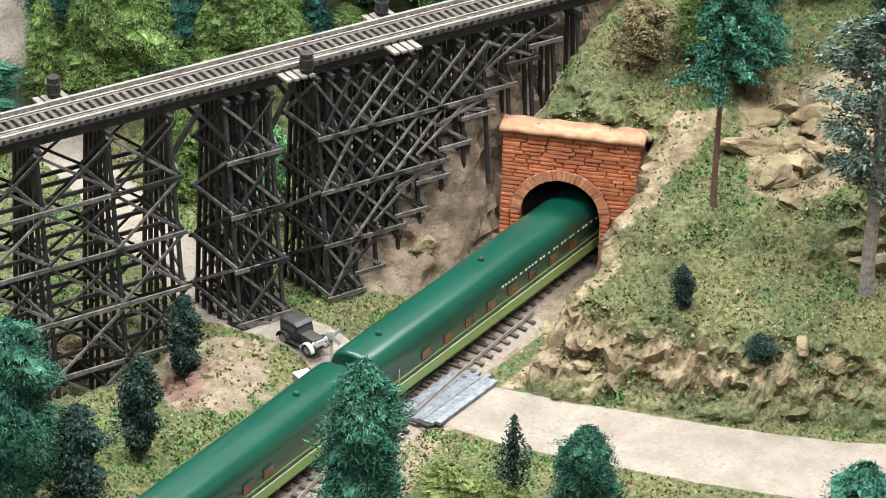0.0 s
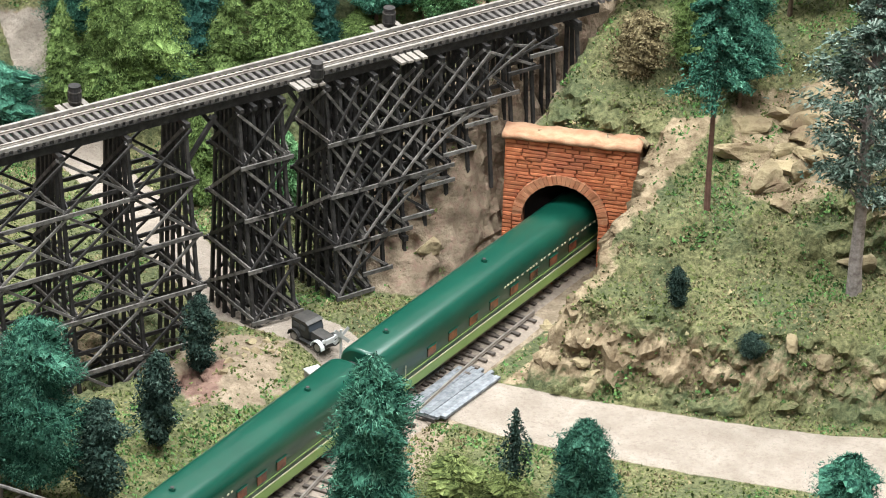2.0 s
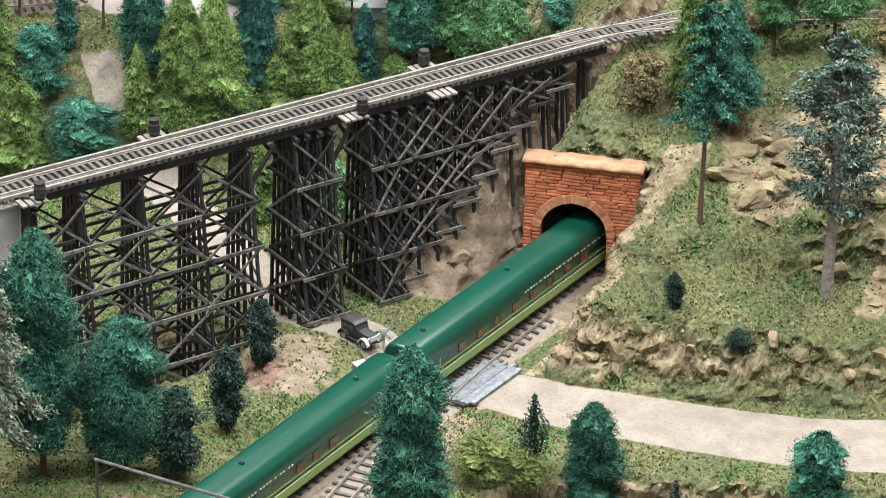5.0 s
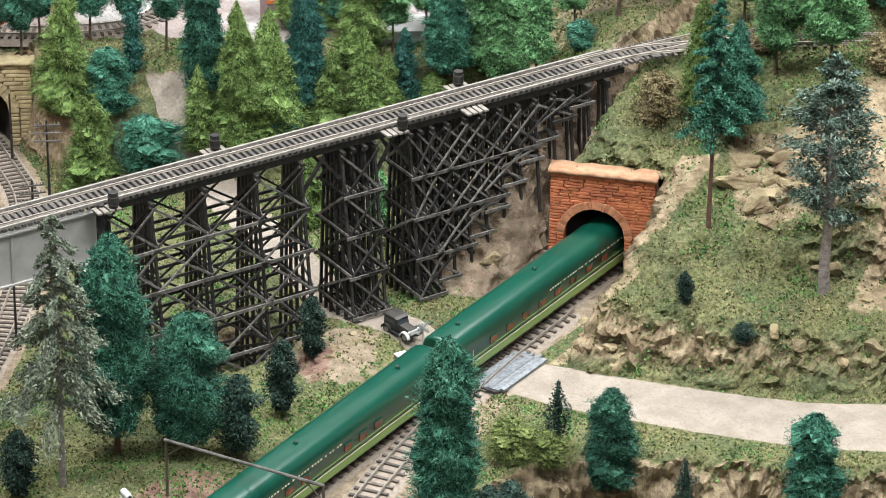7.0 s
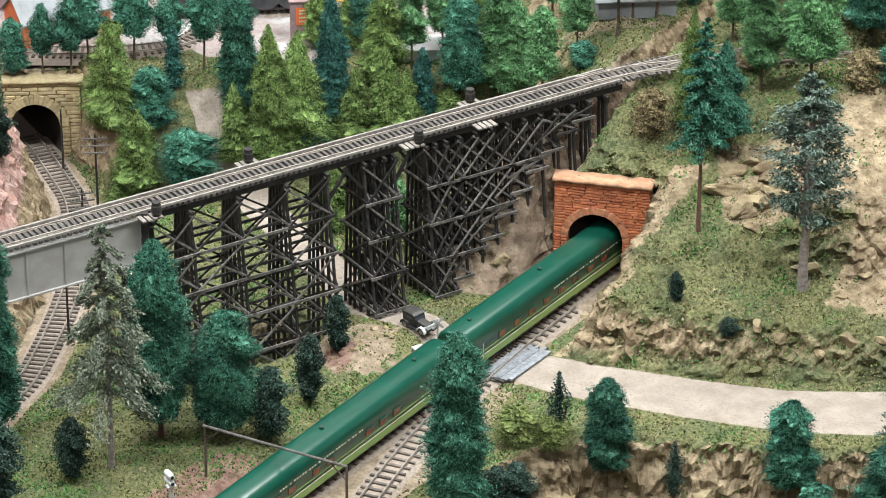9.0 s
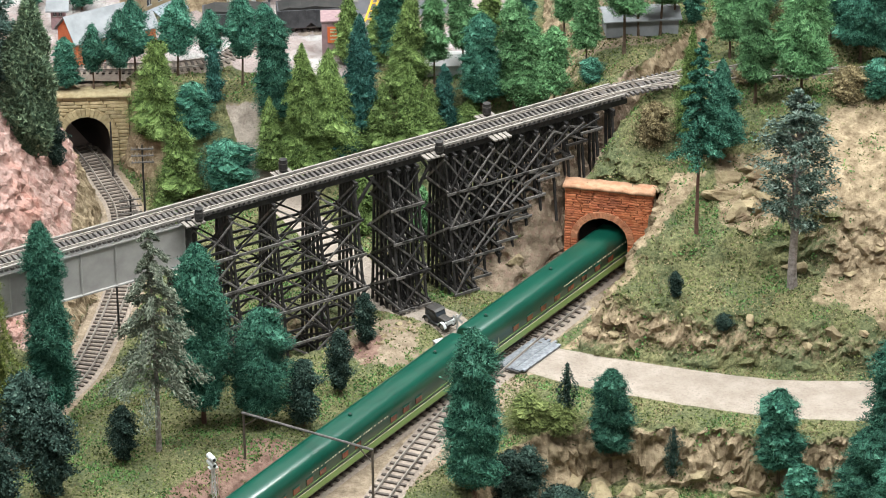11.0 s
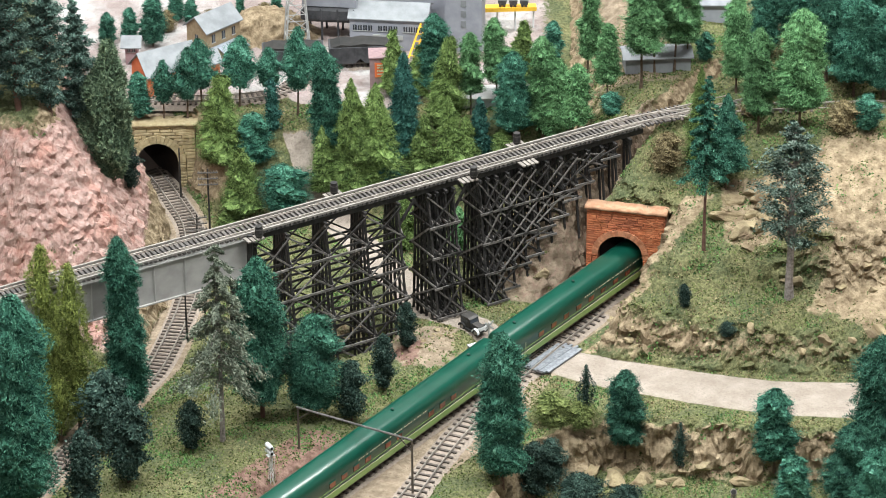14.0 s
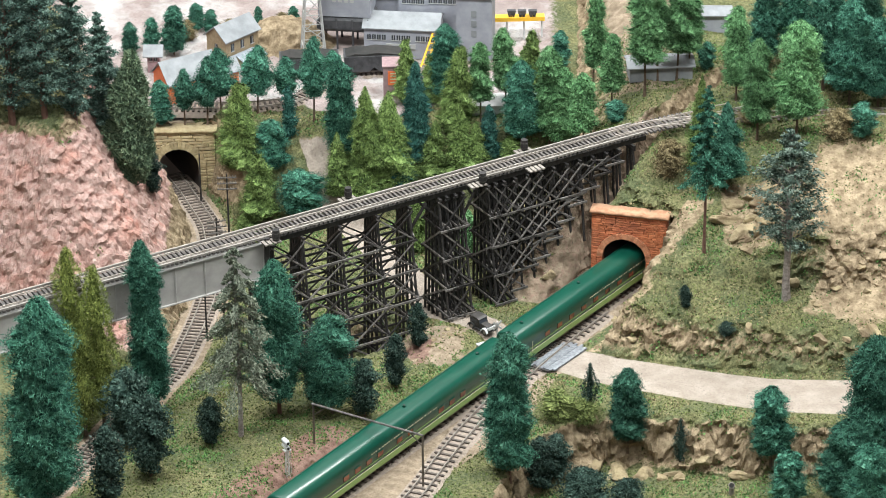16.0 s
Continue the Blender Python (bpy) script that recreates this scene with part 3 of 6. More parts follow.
def along(points, step):
    """Places every step metres along a smooth line through points, with the heading."""
    pts = [Vector(p) for p in points]
    fine = []
    for i in range(len(pts) - 1):
        a, b, c, d = pts[max(i - 1, 0)], pts[i], pts[i + 1], pts[min(i + 2, len(pts) - 1)]
        for k in range(24):
            u = k / 24
            fine.append(0.5 * (2 * b + (c - a) * u + (2 * a - 5 * b + 4 * c - d) * u * u + (3 * b - a - 3 * c + d) * u ** 3))
    fine.append(pts[-1])
    out, left = [], 0.0
    for a, b in zip(fine, fine[1:]):
        d = (b - a).length
        while left < d:
            out.append((a.lerp(b, left / d), math.atan2(b.y - a.y, b.x - a.x)))
            left += step
        left -= d
    return out


def rail_shape(line, off, z):
    """A rail with foot, web and head swept along a line."""
    prof = [(-0.0011, 0), (0.0011, 0), (0.0011, 0.0004), (0.0004, 0.0006), (0.0004, 0.0014), (0.00065, 0.0016), (0.00065, 0.0022), (-0.00065, 0.0022), (-0.00065, 0.0016), (-0.0004, 0.0014), (-0.0004, 0.0006), (-0.0011, 0.0004)]
    s, k = Shape(), len(prof)
    for p, a in line:
        nx, ny = -math.sin(a), math.cos(a)
        s.v += [(p.x + nx * (off + u), p.y + ny * (off + u), p.z + z + v) for u, v in prof]
    for r in range(len(line) - 1):
        s.f += [(r * k + i, r * k + (i + 1) % k, (r + 1) * k + (i + 1) % k, (r + 1) * k + i) for i in range(k)]
    s.f += [tuple(range(k))[::-1], tuple(range((len(line) - 1) * k, len(line) * k))]
    return s


def track(points, label, tie_mesh, spacing, tie_top, group="tracks", bed=True, seed=1):
    rnd = random.Random(seed)
    line = along(points, 0.012)
    top = thing("railway_track", label, "railway track", group, "structure")
    for side in (-1, 1):
        part("rail", rail_shape(line, side * (GAUGE / 2 + 0.0005), tie_top), RAIL, top, "worn steel rail", True)
    for p, a in along(points, spacing):
        ob = part("tie", tie_mesh, None, top)
        ob.matrix_basis = pose(p.x, p.y, p.z + tie_top - (0.002 if tie_mesh is TIE_MESH else 0.0032), 0, rnd.uniform(-1, 1), math.degrees(a) - 90 + rnd.uniform(-1.5, 1.5))
    if bed:
        s = Shape()
        cross = [(-0.026, -0.004), (-0.019, 0.0), (-0.012, 0.0012), (0.012, 0.0012), (0.019, 0.0), (0.026, -0.004)]
        for p, a in line:
            nx, ny = -math.sin(a), math.cos(a)
            s.v += [(p.x + nx * u, p.y + ny * u, p.z + v) for u, v in cross]
        k = len(cross)
        s.f = [(r * k + i, r * k + i + 1, (r + 1) * k + i + 1, (r + 1) * k + i) for r in range(len(line) - 1) for i in range(k - 1)]
        part("ballast_bed", s, BALLAST, top, "sandy fine ballast", True)
    return top


def main_at(y, z=0.001):
    return (-0.029 + 0.69 * (y + 0.201) + 0.05 * min(y + 0.20, 0.0) ** 2, y, z)


track([main_at(y) for y in (-0.75, -0.5, -0.3, -0.1, 0.05, 0.2, 0.40)], "straight single track of dark ties through sandy ballast", TIE_MESH, 0.0118, 0.003)
track([(-0.205, -0.75, 0.001), (-0.128, -0.52, 0.001), (-0.101, -0.455, 0.001), (-0.060, -0.345, 0.001), (-0.031, -0.278, 0.001), (0.008, -0.20, 0.001), (0.050, -0.125, 0.001), (0.092, -0.055, 0.0012), (0.138, 0.015, 0.0012)], "siding that joins the main line at the crossing", TIE_MESH, 0.0124, 0.0032, seed=2)
track([(float(branch_x(y)), y, 0.001) for y in (-0.75, -0.447, -0.33, -0.21, -0.136, 0.026, 0.14, 0.248, 0.32, 0.388, 0.43)], "curved branch track leading into the stone tunnel", TIE_MESH, 0.0088, 0.003, seed=3)


# ---- tunnel portals ----
def portal(name, label, m, width, height, opening, spring, thick, course, stone, joint, cap, seed, bend, cap_over=0.004, shift=0.0):
    """A masonry portal: blocks in courses round an arched opening, a ring of voussoirs, a coping and a bore. Front at y=0, facing -y; x from the middle."""
    rnd = random.Random(seed)
    top = thing(name, label, "tunnel portal", kind="structure", at=m)
    half, r = width / 2, opening / 2
    # backing wall with the opening cut through
    arch = [(-r, -0.01)] + [(-r * math.cos(math.pi * i / 24), spring + r * math.sin(math.pi * i / 24)) for i in range(25)] + [(r, -0.01)]
    s = Shape()
    outer = [(-half, -0.01)] + [(-half, spring)] * 7 + [(-half + width * i / 12, height) for i in range(13)] + [(half, spring)] * 5 + [(half, -0.01)]
    k = len(arch)
    outer = [(x + shift, z) for x, z in outer[:k - 1] + [(half, -0.01)]]
    for y in (0.0025, thick):
        s.v += [(x, y, z) for x, z in arch] + [(x, y, z) for x, z in outer]
    for i in range(k - 1):
        a, b = i, i + 1
        s.f += [(a, k + a, k + b, b), (2 * k + b, 3 * k + b, 3 * k + a, 2 * k + a), (b, 2 * k + b, 2 * k + a, a), (k + a, 3 * k + a, 3 * k + b, k + b)]
    part("backing", s, joint, top)
    # bore
    s = Shape()
    for y in (thick, 0.16, 0.34):
        s.v += [(x * 1.02 + bend * (y - thick), y, z) for x, z in arch]
    for q in range(2):
        s.f += [(q * k + i, q * k + i + 1, (q + 1) * k + i + 1, (q + 1) * k + i) for i in range(k - 1)]
    s.f += [tuple(range(2 * k, 3 * k))]
    part("bore", s, SOOT, top, "sooty dark tunnel lining")
    # voussoirs
    ring = course * 2.3
    count = max(15, int(math.pi * (r + ring / 2) / (course * 1.05)))
    vs = []
    for j in range(4):
        a0, a1 = -math.pi / count / 2 * 0.9, math.pi / count / 2 * 0.9
        sh = Shape()
        o = ring * rnd.uniform(0.92, 1.06)
        pts = [(rr * math.cos(a), yy, rr * math.sin(a)) for yy in (-0.0022, 0.006) for rr, a in ((r, a0), (r + o, a0), (r + o, a1), (r, a1))]
        sh.add(pts, [(0, 1, 2, 3), (7, 6, 5, 4), (0, 4, 5, 1), (1, 5, 6, 2), (2, 6, 7, 3), (3, 7, 4, 0)])
        vs.append(sh.mesh("voussoir", BRICK_PALE if stone is BRICK else stone))
    for i in range(count):
        a = math.pi * (i + 0.5) / count
        part("voussoir", vs[i % 4], stone, top).matrix_basis = Matrix.Translation((0, rnd.uniform(-0.0006, 0.0004), spring)) @ pose(0, 0, 0, 0, -math.degrees(a), 0)
    # coursed blocks
    blocks = []
    for j in range(6):
        sh = Shape()
        w = [rnd.uniform(-0.06, 0.06) for _ in range(8)]
        pts = [(-0.5 + 0.03 * w[0], 0, -0.46), (0.5, 0, -0.46 + w[1]), (0.5 - 0.02 * w[2], 1, -0.46), (-0.5, 1, -0.46), (-0.5 + 0.02, 0.0 + 0.1 * w[4], 0.46 + w[5]), (0.5 - 0.02, 0.1 * w[6], 0.46 + w[7]), (0.5, 1, 0.46), (-0.5, 1, 0.46),
               (-0.44, -0.25 + w[0], -0.3), (0.44, -0.25 + w[1], -0.3), (0.44, -0.25 + w[2], 0.3), (-0.44, -0.25 + w[3], 0.3)]
        sh.add(pts, [(3, 2, 1, 0), (4, 5, 6, 7), (1, 2, 6, 5), (2, 3, 7, 6), (3, 0, 4, 7), (8, 9, 10, 11), (0, 1, 9, 8), (1, 5, 10, 9), (5, 4, 11, 10), (4, 0, 8, 11)])
        blocks.append(sh.mesh("block", stone))
    z, row = 0.0, 0
    while z < height - 0.3 * course:
        hh = course * rnd.uniform(0.85, 1.15)
        zc = z + hh / 2
        if zc < spring:
            gap = r + ring
        elif zc < spring + r + ring:
            gap = math.sqrt(max((r + ring) ** 2 - (zc - spring) ** 2, 0))
        else:
            gap = 0.0
        spans = [(shift - half, -gap), (gap, shift + half)] if gap > 0.001 else [(shift - half, shift + half)]
        for x0, x1 in spans:
            x = x0
            while x < x1 - 0.001:
                ln = min(rnd.uniform(2.6, 7.0) * course, x1 - x)
                if x1 - x - ln < course:
                    ln = x1 - x
                ob = part("block", rnd.choice(blocks), stone, top)
                ob.matrix_basis = Matrix.Translation((x + ln / 2, 0, zc)) @ Matrix.Diagonal((ln * 0.965, 0.0026 * rnd.uniform(0.5, 1.5), hh * 0.95, 1))
                x += ln
        # jambs beside the opening
        if zc < spring:
            for sg in (-1, 1):
                ob = part("block", rnd.choice(blocks), stone, top)
                ob.matrix_basis = Matrix.Translation((sg * (r + ring / 2), -0.001, zc)) @ Matrix.Diagonal((ring * 0.96, 0.0045, hh * 0.93, 1))
        z += hh
        row += 1
    s = Shape()
    n = 22
    back = 0.006 if cap is COPING else 0.010
    for i in range(n + 1):
        x = shift - half - cap_over + (width + 2 * cap_over) * i / n
        j = 0.0005 * math.sin(i * 1.1 + seed) + rnd.uniform(-0.0005, 0.0005)
        for y, zz in ((-0.003 + j, height - 0.001), (-0.004 + j, height + 0.0018), (-0.002, height + 0.0036 + j), (thick + back, height + 0.0040 + j), (thick + back + 0.001, height - 0.004)):
            s.v.append((x, y, zz))
    s.f = [(q * 5 + i, (q + 1) * 5 + i, (q + 1) * 5 + (i + 1) % 5, q * 5 + (i + 1) % 5) for q in range(n) for i in range(5)] + [(0, 1, 2, 3, 4), tuple(n * 5 + i for i in (4, 3, 2, 1, 0))]
    part("coping", s, cap, top, "rough sandy coping" if cap is COPING else "pale stone coping", True)
    return top


portal("brick_tunnel_portal", "orange-red brick tunnel portal with a round arch and sandy coping", pose(0.167, 0.0840, 0, 0, 0, -13.0), 0.106, 0.1150, 0.061, 0.0475, 0.012, 0.0034, BRICK, MORTAR, COPING, 5, 0.5, 0.002, 0.0065)
portal("stone_tunnel_portal", "tan stone tunnel portal with a round arch", pose(-0.475, 0.377, 0, 0, 0, 3.0), 0.108, 0.096, 0.058, 0.040, 0.012, 0.0050, STONE, STONE_JOINT, STONE, 8, -0.45)


# ---- trestle and girder bridge ----
DECK = 0.196
RUN = Vector((0.849, 0.528, 0)).normalized()
ACROSS = Vector((RUN.y, -RUN.x, 0))


def deck_at(x, side=0.0, z=DECK):
    """A point of the bridge's line, side metres towards the front."""
    return Vector((x, trestle_y(x), z)) + ACROSS * side


def trestle():
    top = thing("timber_trestle", "tall black timber trestle bridge with cross-braced bents", "trestle bridge", kind="structure")
    rnd = random.Random(4)
    tier = 0.042

    def half_at(z):
        return 0.016 + 0.13 * (DECK - 0.012 - z)

    def leg(k, z):
        return k * (0.016 + (0.13 if k > 0 else 0.05) * (DECK - 0.012 - z))

    groups = [[-0.308, -0.270, -0.222, -0.174, -0.132], [-0.093, -0.083, -0.072, -0.062], [-0.028, -0.018, -0.007, 0.008, 0.025, 0.042, 0.060, 0.078, 0.096, 0.114, 0.132, 0.150, 0.170]]
    w = 0.0026
    for g, xs in enumerate(groups):
        feet = []
        for x in xs:
            foot = float(trestle_foot(x)) - 0.004
            feet.append(foot)
            cap = DECK - 0.012
            stick("cap_beam", deck_at(x, -0.021, cap), deck_at(x, 0.021, cap), 0.0036, 0.0036, TIMBER, top)
            for k in (-1.0, -0.6, -0.2, 0.2, 0.6, 1.0):
                foot_here = foot if k <= 0 else float(min(foot, ground(*deck_at(x, half_at(foot) * k)[:2], False) - 0.003)) - (0.022 if g == 2 else 0.0)
                stick("post", deck_at(x, leg(k, foot_here), foot_here), deck_at(x, k * 0.016, cap - 0.001), w, w, TIMBER, top)
            z = cap
            while z - tier > foot - 0.01:
                zl = max(z - tier, foot)
                h0, h1 = half_at(z) + 0.002, half_at(zl) + 0.002
                off = RUN * 0.0022
                stick("sway_brace", deck_at(x, leg(-1, z) - 0.002, z - 0.002) + off, deck_at(x, h1, zl + 0.002) + off, 0.0012, 0.0026, TIMBER_LIGHT if rnd.random() < 0.5 else TIMBER, top)
                stick("sway_brace", deck_at(x, h0, z - 0.002) - off, deck_at(x, leg(-1, zl) - 0.002, zl + 0.002) - off, 0.0012, 0.0026, TIMBER_LIGHT if rnd.random() < 0.5 else TIMBER, top)
                for d in (-off, off):
                    stick("girt", deck_at(x, leg(-1, zl) - 0.005, zl) + d, deck_at(x, h1 + 0.003, zl) + d, 0.0014, 0.0028, TIMBER_LIGHT if rnd.random() < 0.6 else TIMBER, top)
                z = zl
                if zl <= foot + 0.001:
                    break
            stick("sill", deck_at(x, leg(-1, foot) - 0.004, foot), deck_at(x, half_at(foot) + 0.004, foot), 0.004, 0.004, TIMBER, top)
        # longitudinal girts and crossed braces on the two faces, each cross over two bays or more
        skip = (1, 3, 2)[g]
        for i, j in [(i, i + skip) for i in range(len(xs) - skip)]:
            x0, x1, low = xs[i], xs[j], max(feet[i], feet[j])
            z = DECK - 0.014
            while z - low > 0.012:
                zl = max(z - tier, low)
                for sg in (1, -1):
                    h0, h1 = leg(sg, z) + sg * 0.0034, leg(sg, zl) + sg * 0.0034
                    # light put into the colour: front braces pale as lit, back ones dark
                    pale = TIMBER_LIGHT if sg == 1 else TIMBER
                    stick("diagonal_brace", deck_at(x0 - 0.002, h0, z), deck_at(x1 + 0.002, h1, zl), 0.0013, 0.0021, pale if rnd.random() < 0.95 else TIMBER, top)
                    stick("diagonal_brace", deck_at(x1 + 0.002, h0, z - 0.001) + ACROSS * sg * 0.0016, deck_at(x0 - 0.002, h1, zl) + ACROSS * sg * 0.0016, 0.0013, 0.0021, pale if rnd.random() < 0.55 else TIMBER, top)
                z = zl
        for (x0, f0), (x1, f1) in zip(zip(xs, feet), zip(xs[1:], feet[1:])):
            z, low = DECK - 0.014, max(f0, f1)
            while z - low > 0.012:
                zl = max(z - tier, low)
                for sg in (1, 0.35, -0.35, -1):
                    h1 = leg(sg, zl) + math.copysign(0.0062 if abs(sg) == 1 else 0.0032, sg)
                    # outer front girts take the lit tone, inner and back ones the shaded
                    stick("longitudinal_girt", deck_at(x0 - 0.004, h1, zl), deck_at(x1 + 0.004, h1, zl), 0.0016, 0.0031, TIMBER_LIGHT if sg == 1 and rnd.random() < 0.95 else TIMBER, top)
                z = zl
    # knee braces and stringers over the open spans
    for x0, x1 in ((-0.132, -0.091), (-0.062, -0.028)):
        for sg in (-1, 1):
            for a, b in ((x0, x0 + 0.55 * (x1 - x0)), (x1, x1 - 0.55 * (x1 - x0))):
                stick("knee_brace", deck_at(a, sg * 0.017, DECK - 0.045), deck_at(b, sg * 0.015, DECK - 0.012), 0.003, 0.003, TIMBER, top)
    for sg in (-0.012, -0.008, 0.008, 0.012):
        stick("stringer", deck_at(-0.315, sg, DECK - 0.0066), deck_at(0.19, sg, DECK - 0.0066), 0.0032, 0.0065, TIMBER, top)
    for sg in (-0.0165, 0.0165):
        stick("guard_timber", deck_at(-0.72, sg, DECK + 0.0042), deck_at(0.185, sg, DECK + 0.0042), 0.0026, 0.0026, GUARD, top)
    # refuge platforms on both sides of the deck
    for x, sg in ((-0.046, 1), (0.032, 1), (-0.312, 1), (-0.190, -1), (0.044, -1)):
        for j in range(4):
            stick("platform_plank", deck_at(x - 0.010 + 0.0055 * j, sg * 0.020, DECK + 0.001), deck_at(x - 0.010 + 0.0055 * j, sg * 0.034, DECK + 0.001), 0.0045, 0.0018, PALE_PLANK, top, "pale platform plank")
    return top


trestle()
track([tuple(deck_at(x, 0, DECK - 0.0002)) for x in (-0.74, -0.5, -0.3, -0.1, 0.1, 0.185)] + [(0.262, 0.222, DECK), (0.34, 0.262, DECK), (0.50, 0.335, DECK), (0.75, 0.42, DECK)], "track on long ties across the high bridge", DECK_TIE, 0.0066, 0.0032, bed=False, seed=5)
track([(0.150, 0.1655, DECK), (0.205, 0.193, DECK), (0.262, 0.208, DECK), (0.36, 0.225, DECK), (0.6, 0.24, DECK)], "second track that leaves the bridge's end", TIE_MESH, 0.0105, 0.003, bed=False, seed=6)


def barrel(x, sg):
    p = deck_at(x, sg * 0.028, DECK + 0.002)
    top = thing("water_barrel", "dark wooden water barrel with iron hoops on a bridge platform", "barrel", "bridge barrels", at=pose(*p))
    s = Shape()
    ring = [(0.0, 0.0), (0.0042, 0.0), (0.0050, 0.004), (0.0052, 0.007), (0.0050, 0.010), (0.0043, 0.014), (0.0, 0.014)]
    n = 14
    s.v = [(r * math.cos(2 * math.pi * i / n), r * math.sin(2 * math.pi * i / n), z) for r, z in ring[1:-1] for i in range(n)]
    s.f = [(q * n + i, q * n + (i + 1) % n, (q + 1) * n + (i + 1) % n, (q + 1) * n + i) for q in range(4) for i in range(n)] + [tuple(range(n))[::-1], tuple(range(4 * n, 5 * n))]
    part("body", s, TIMBER, top)
    for z in (0.003, 0.0105):
        part("hoop", Shape().rod((0, 0, z), (0, 0, z + 0.001), 0.0053, sides=14), IRON, top)
    part("lid", Shape().rod((0, 0, 0.014), (0, 0, 0.0155), 0.0046, sides=14), TIMBER, top, "dark barrel lid")


for bx, bs in ((-0.190, -1), (0.044, -1), (-0.041, 1), (-0.308, 1)):
    barrel(bx, bs)


def girder_bridge():
    top = thing("plate_girder_bridge", "grey steel plate girder span with riveted stiffeners", "girder bridge", kind="structure")
    for sg in (1, -1):
        a, b = -0.72, -0.318
        p0, p1 = deck_at(a, sg * 0.0135, DECK - 0.058), deck_at(b, sg * 0.0135, DECK - 0.058)
        stick("web_plate", p0 + Vector((0, 0, 0.027)), p1 + Vector((0, 0, 0.027)), 0.0022, 0.052, GIRDER, top)
        for z in (0.001, 0.0535):
            stick("flange", p0 + Vector((0, 0, z)) + ACROSS * sg * 0.001, p1 + Vector((0, 0, z)) + ACROSS * sg * 0.001, 0.0062, 0.0016, GIRDER, top)
        n = 11
        for i in range(n + 1):
            x = b - 0.001 - (b - a) * i / n
            q = deck_at(x, sg * 0.0155, DECK - 0.057)
            stick("stiffener", q, q + Vector((0, 0, 0.052)), 0.0016, 0.0020, GIRDER, top)
    # timber pier and bearing block at the east end
    for k in (-0.014, -0.007, 0.0, 0.007, 0.014):
        stick("pier_post", deck_at(-0.323, k * 1.9, float(ground(*deck_at(-0.323, k * 1.9)[:2], False)) - 0.004), deck_at(-0.323, k, DECK - 0.062), 0.0045, 0.0045, TIMBER, top)
    stick("pier_cap", deck_at(-0.323, -0.024, DECK - 0.060), deck_at(-0.323, 0.024, DECK - 0.060), 0.007, 0.0045, TIMBER, top)
    q = deck_at(-0.316, 0.020, DECK - 0.06)
    stick("end_post", q, q + Vector((0, 0, 0.064)), 0.006, 0.006, TIMBER, top)


girder_bridge()


# ---- the passenger train ----
STEP = 0.41


def coach_outline(k=1.0, grow=0.0):
    """Half-round roofed section of a coach, from the right sill over the roof to the left."""
    w, eave, crown = 0.0172 + grow, 0.034, 0.0475 + grow
    pts = [(w, 0.0085), (w, eave)]
    for i in range(1, 12):
        a = math.pi * i / 12
        c, s = math.cos(a), math.sin(a)
        pts.append((w * math.copysign(abs(c) ** 0.72, c), eave + (crown - eave) * s ** 0.85))
    return pts + [(-w, eave), (-w, 0.0085)]


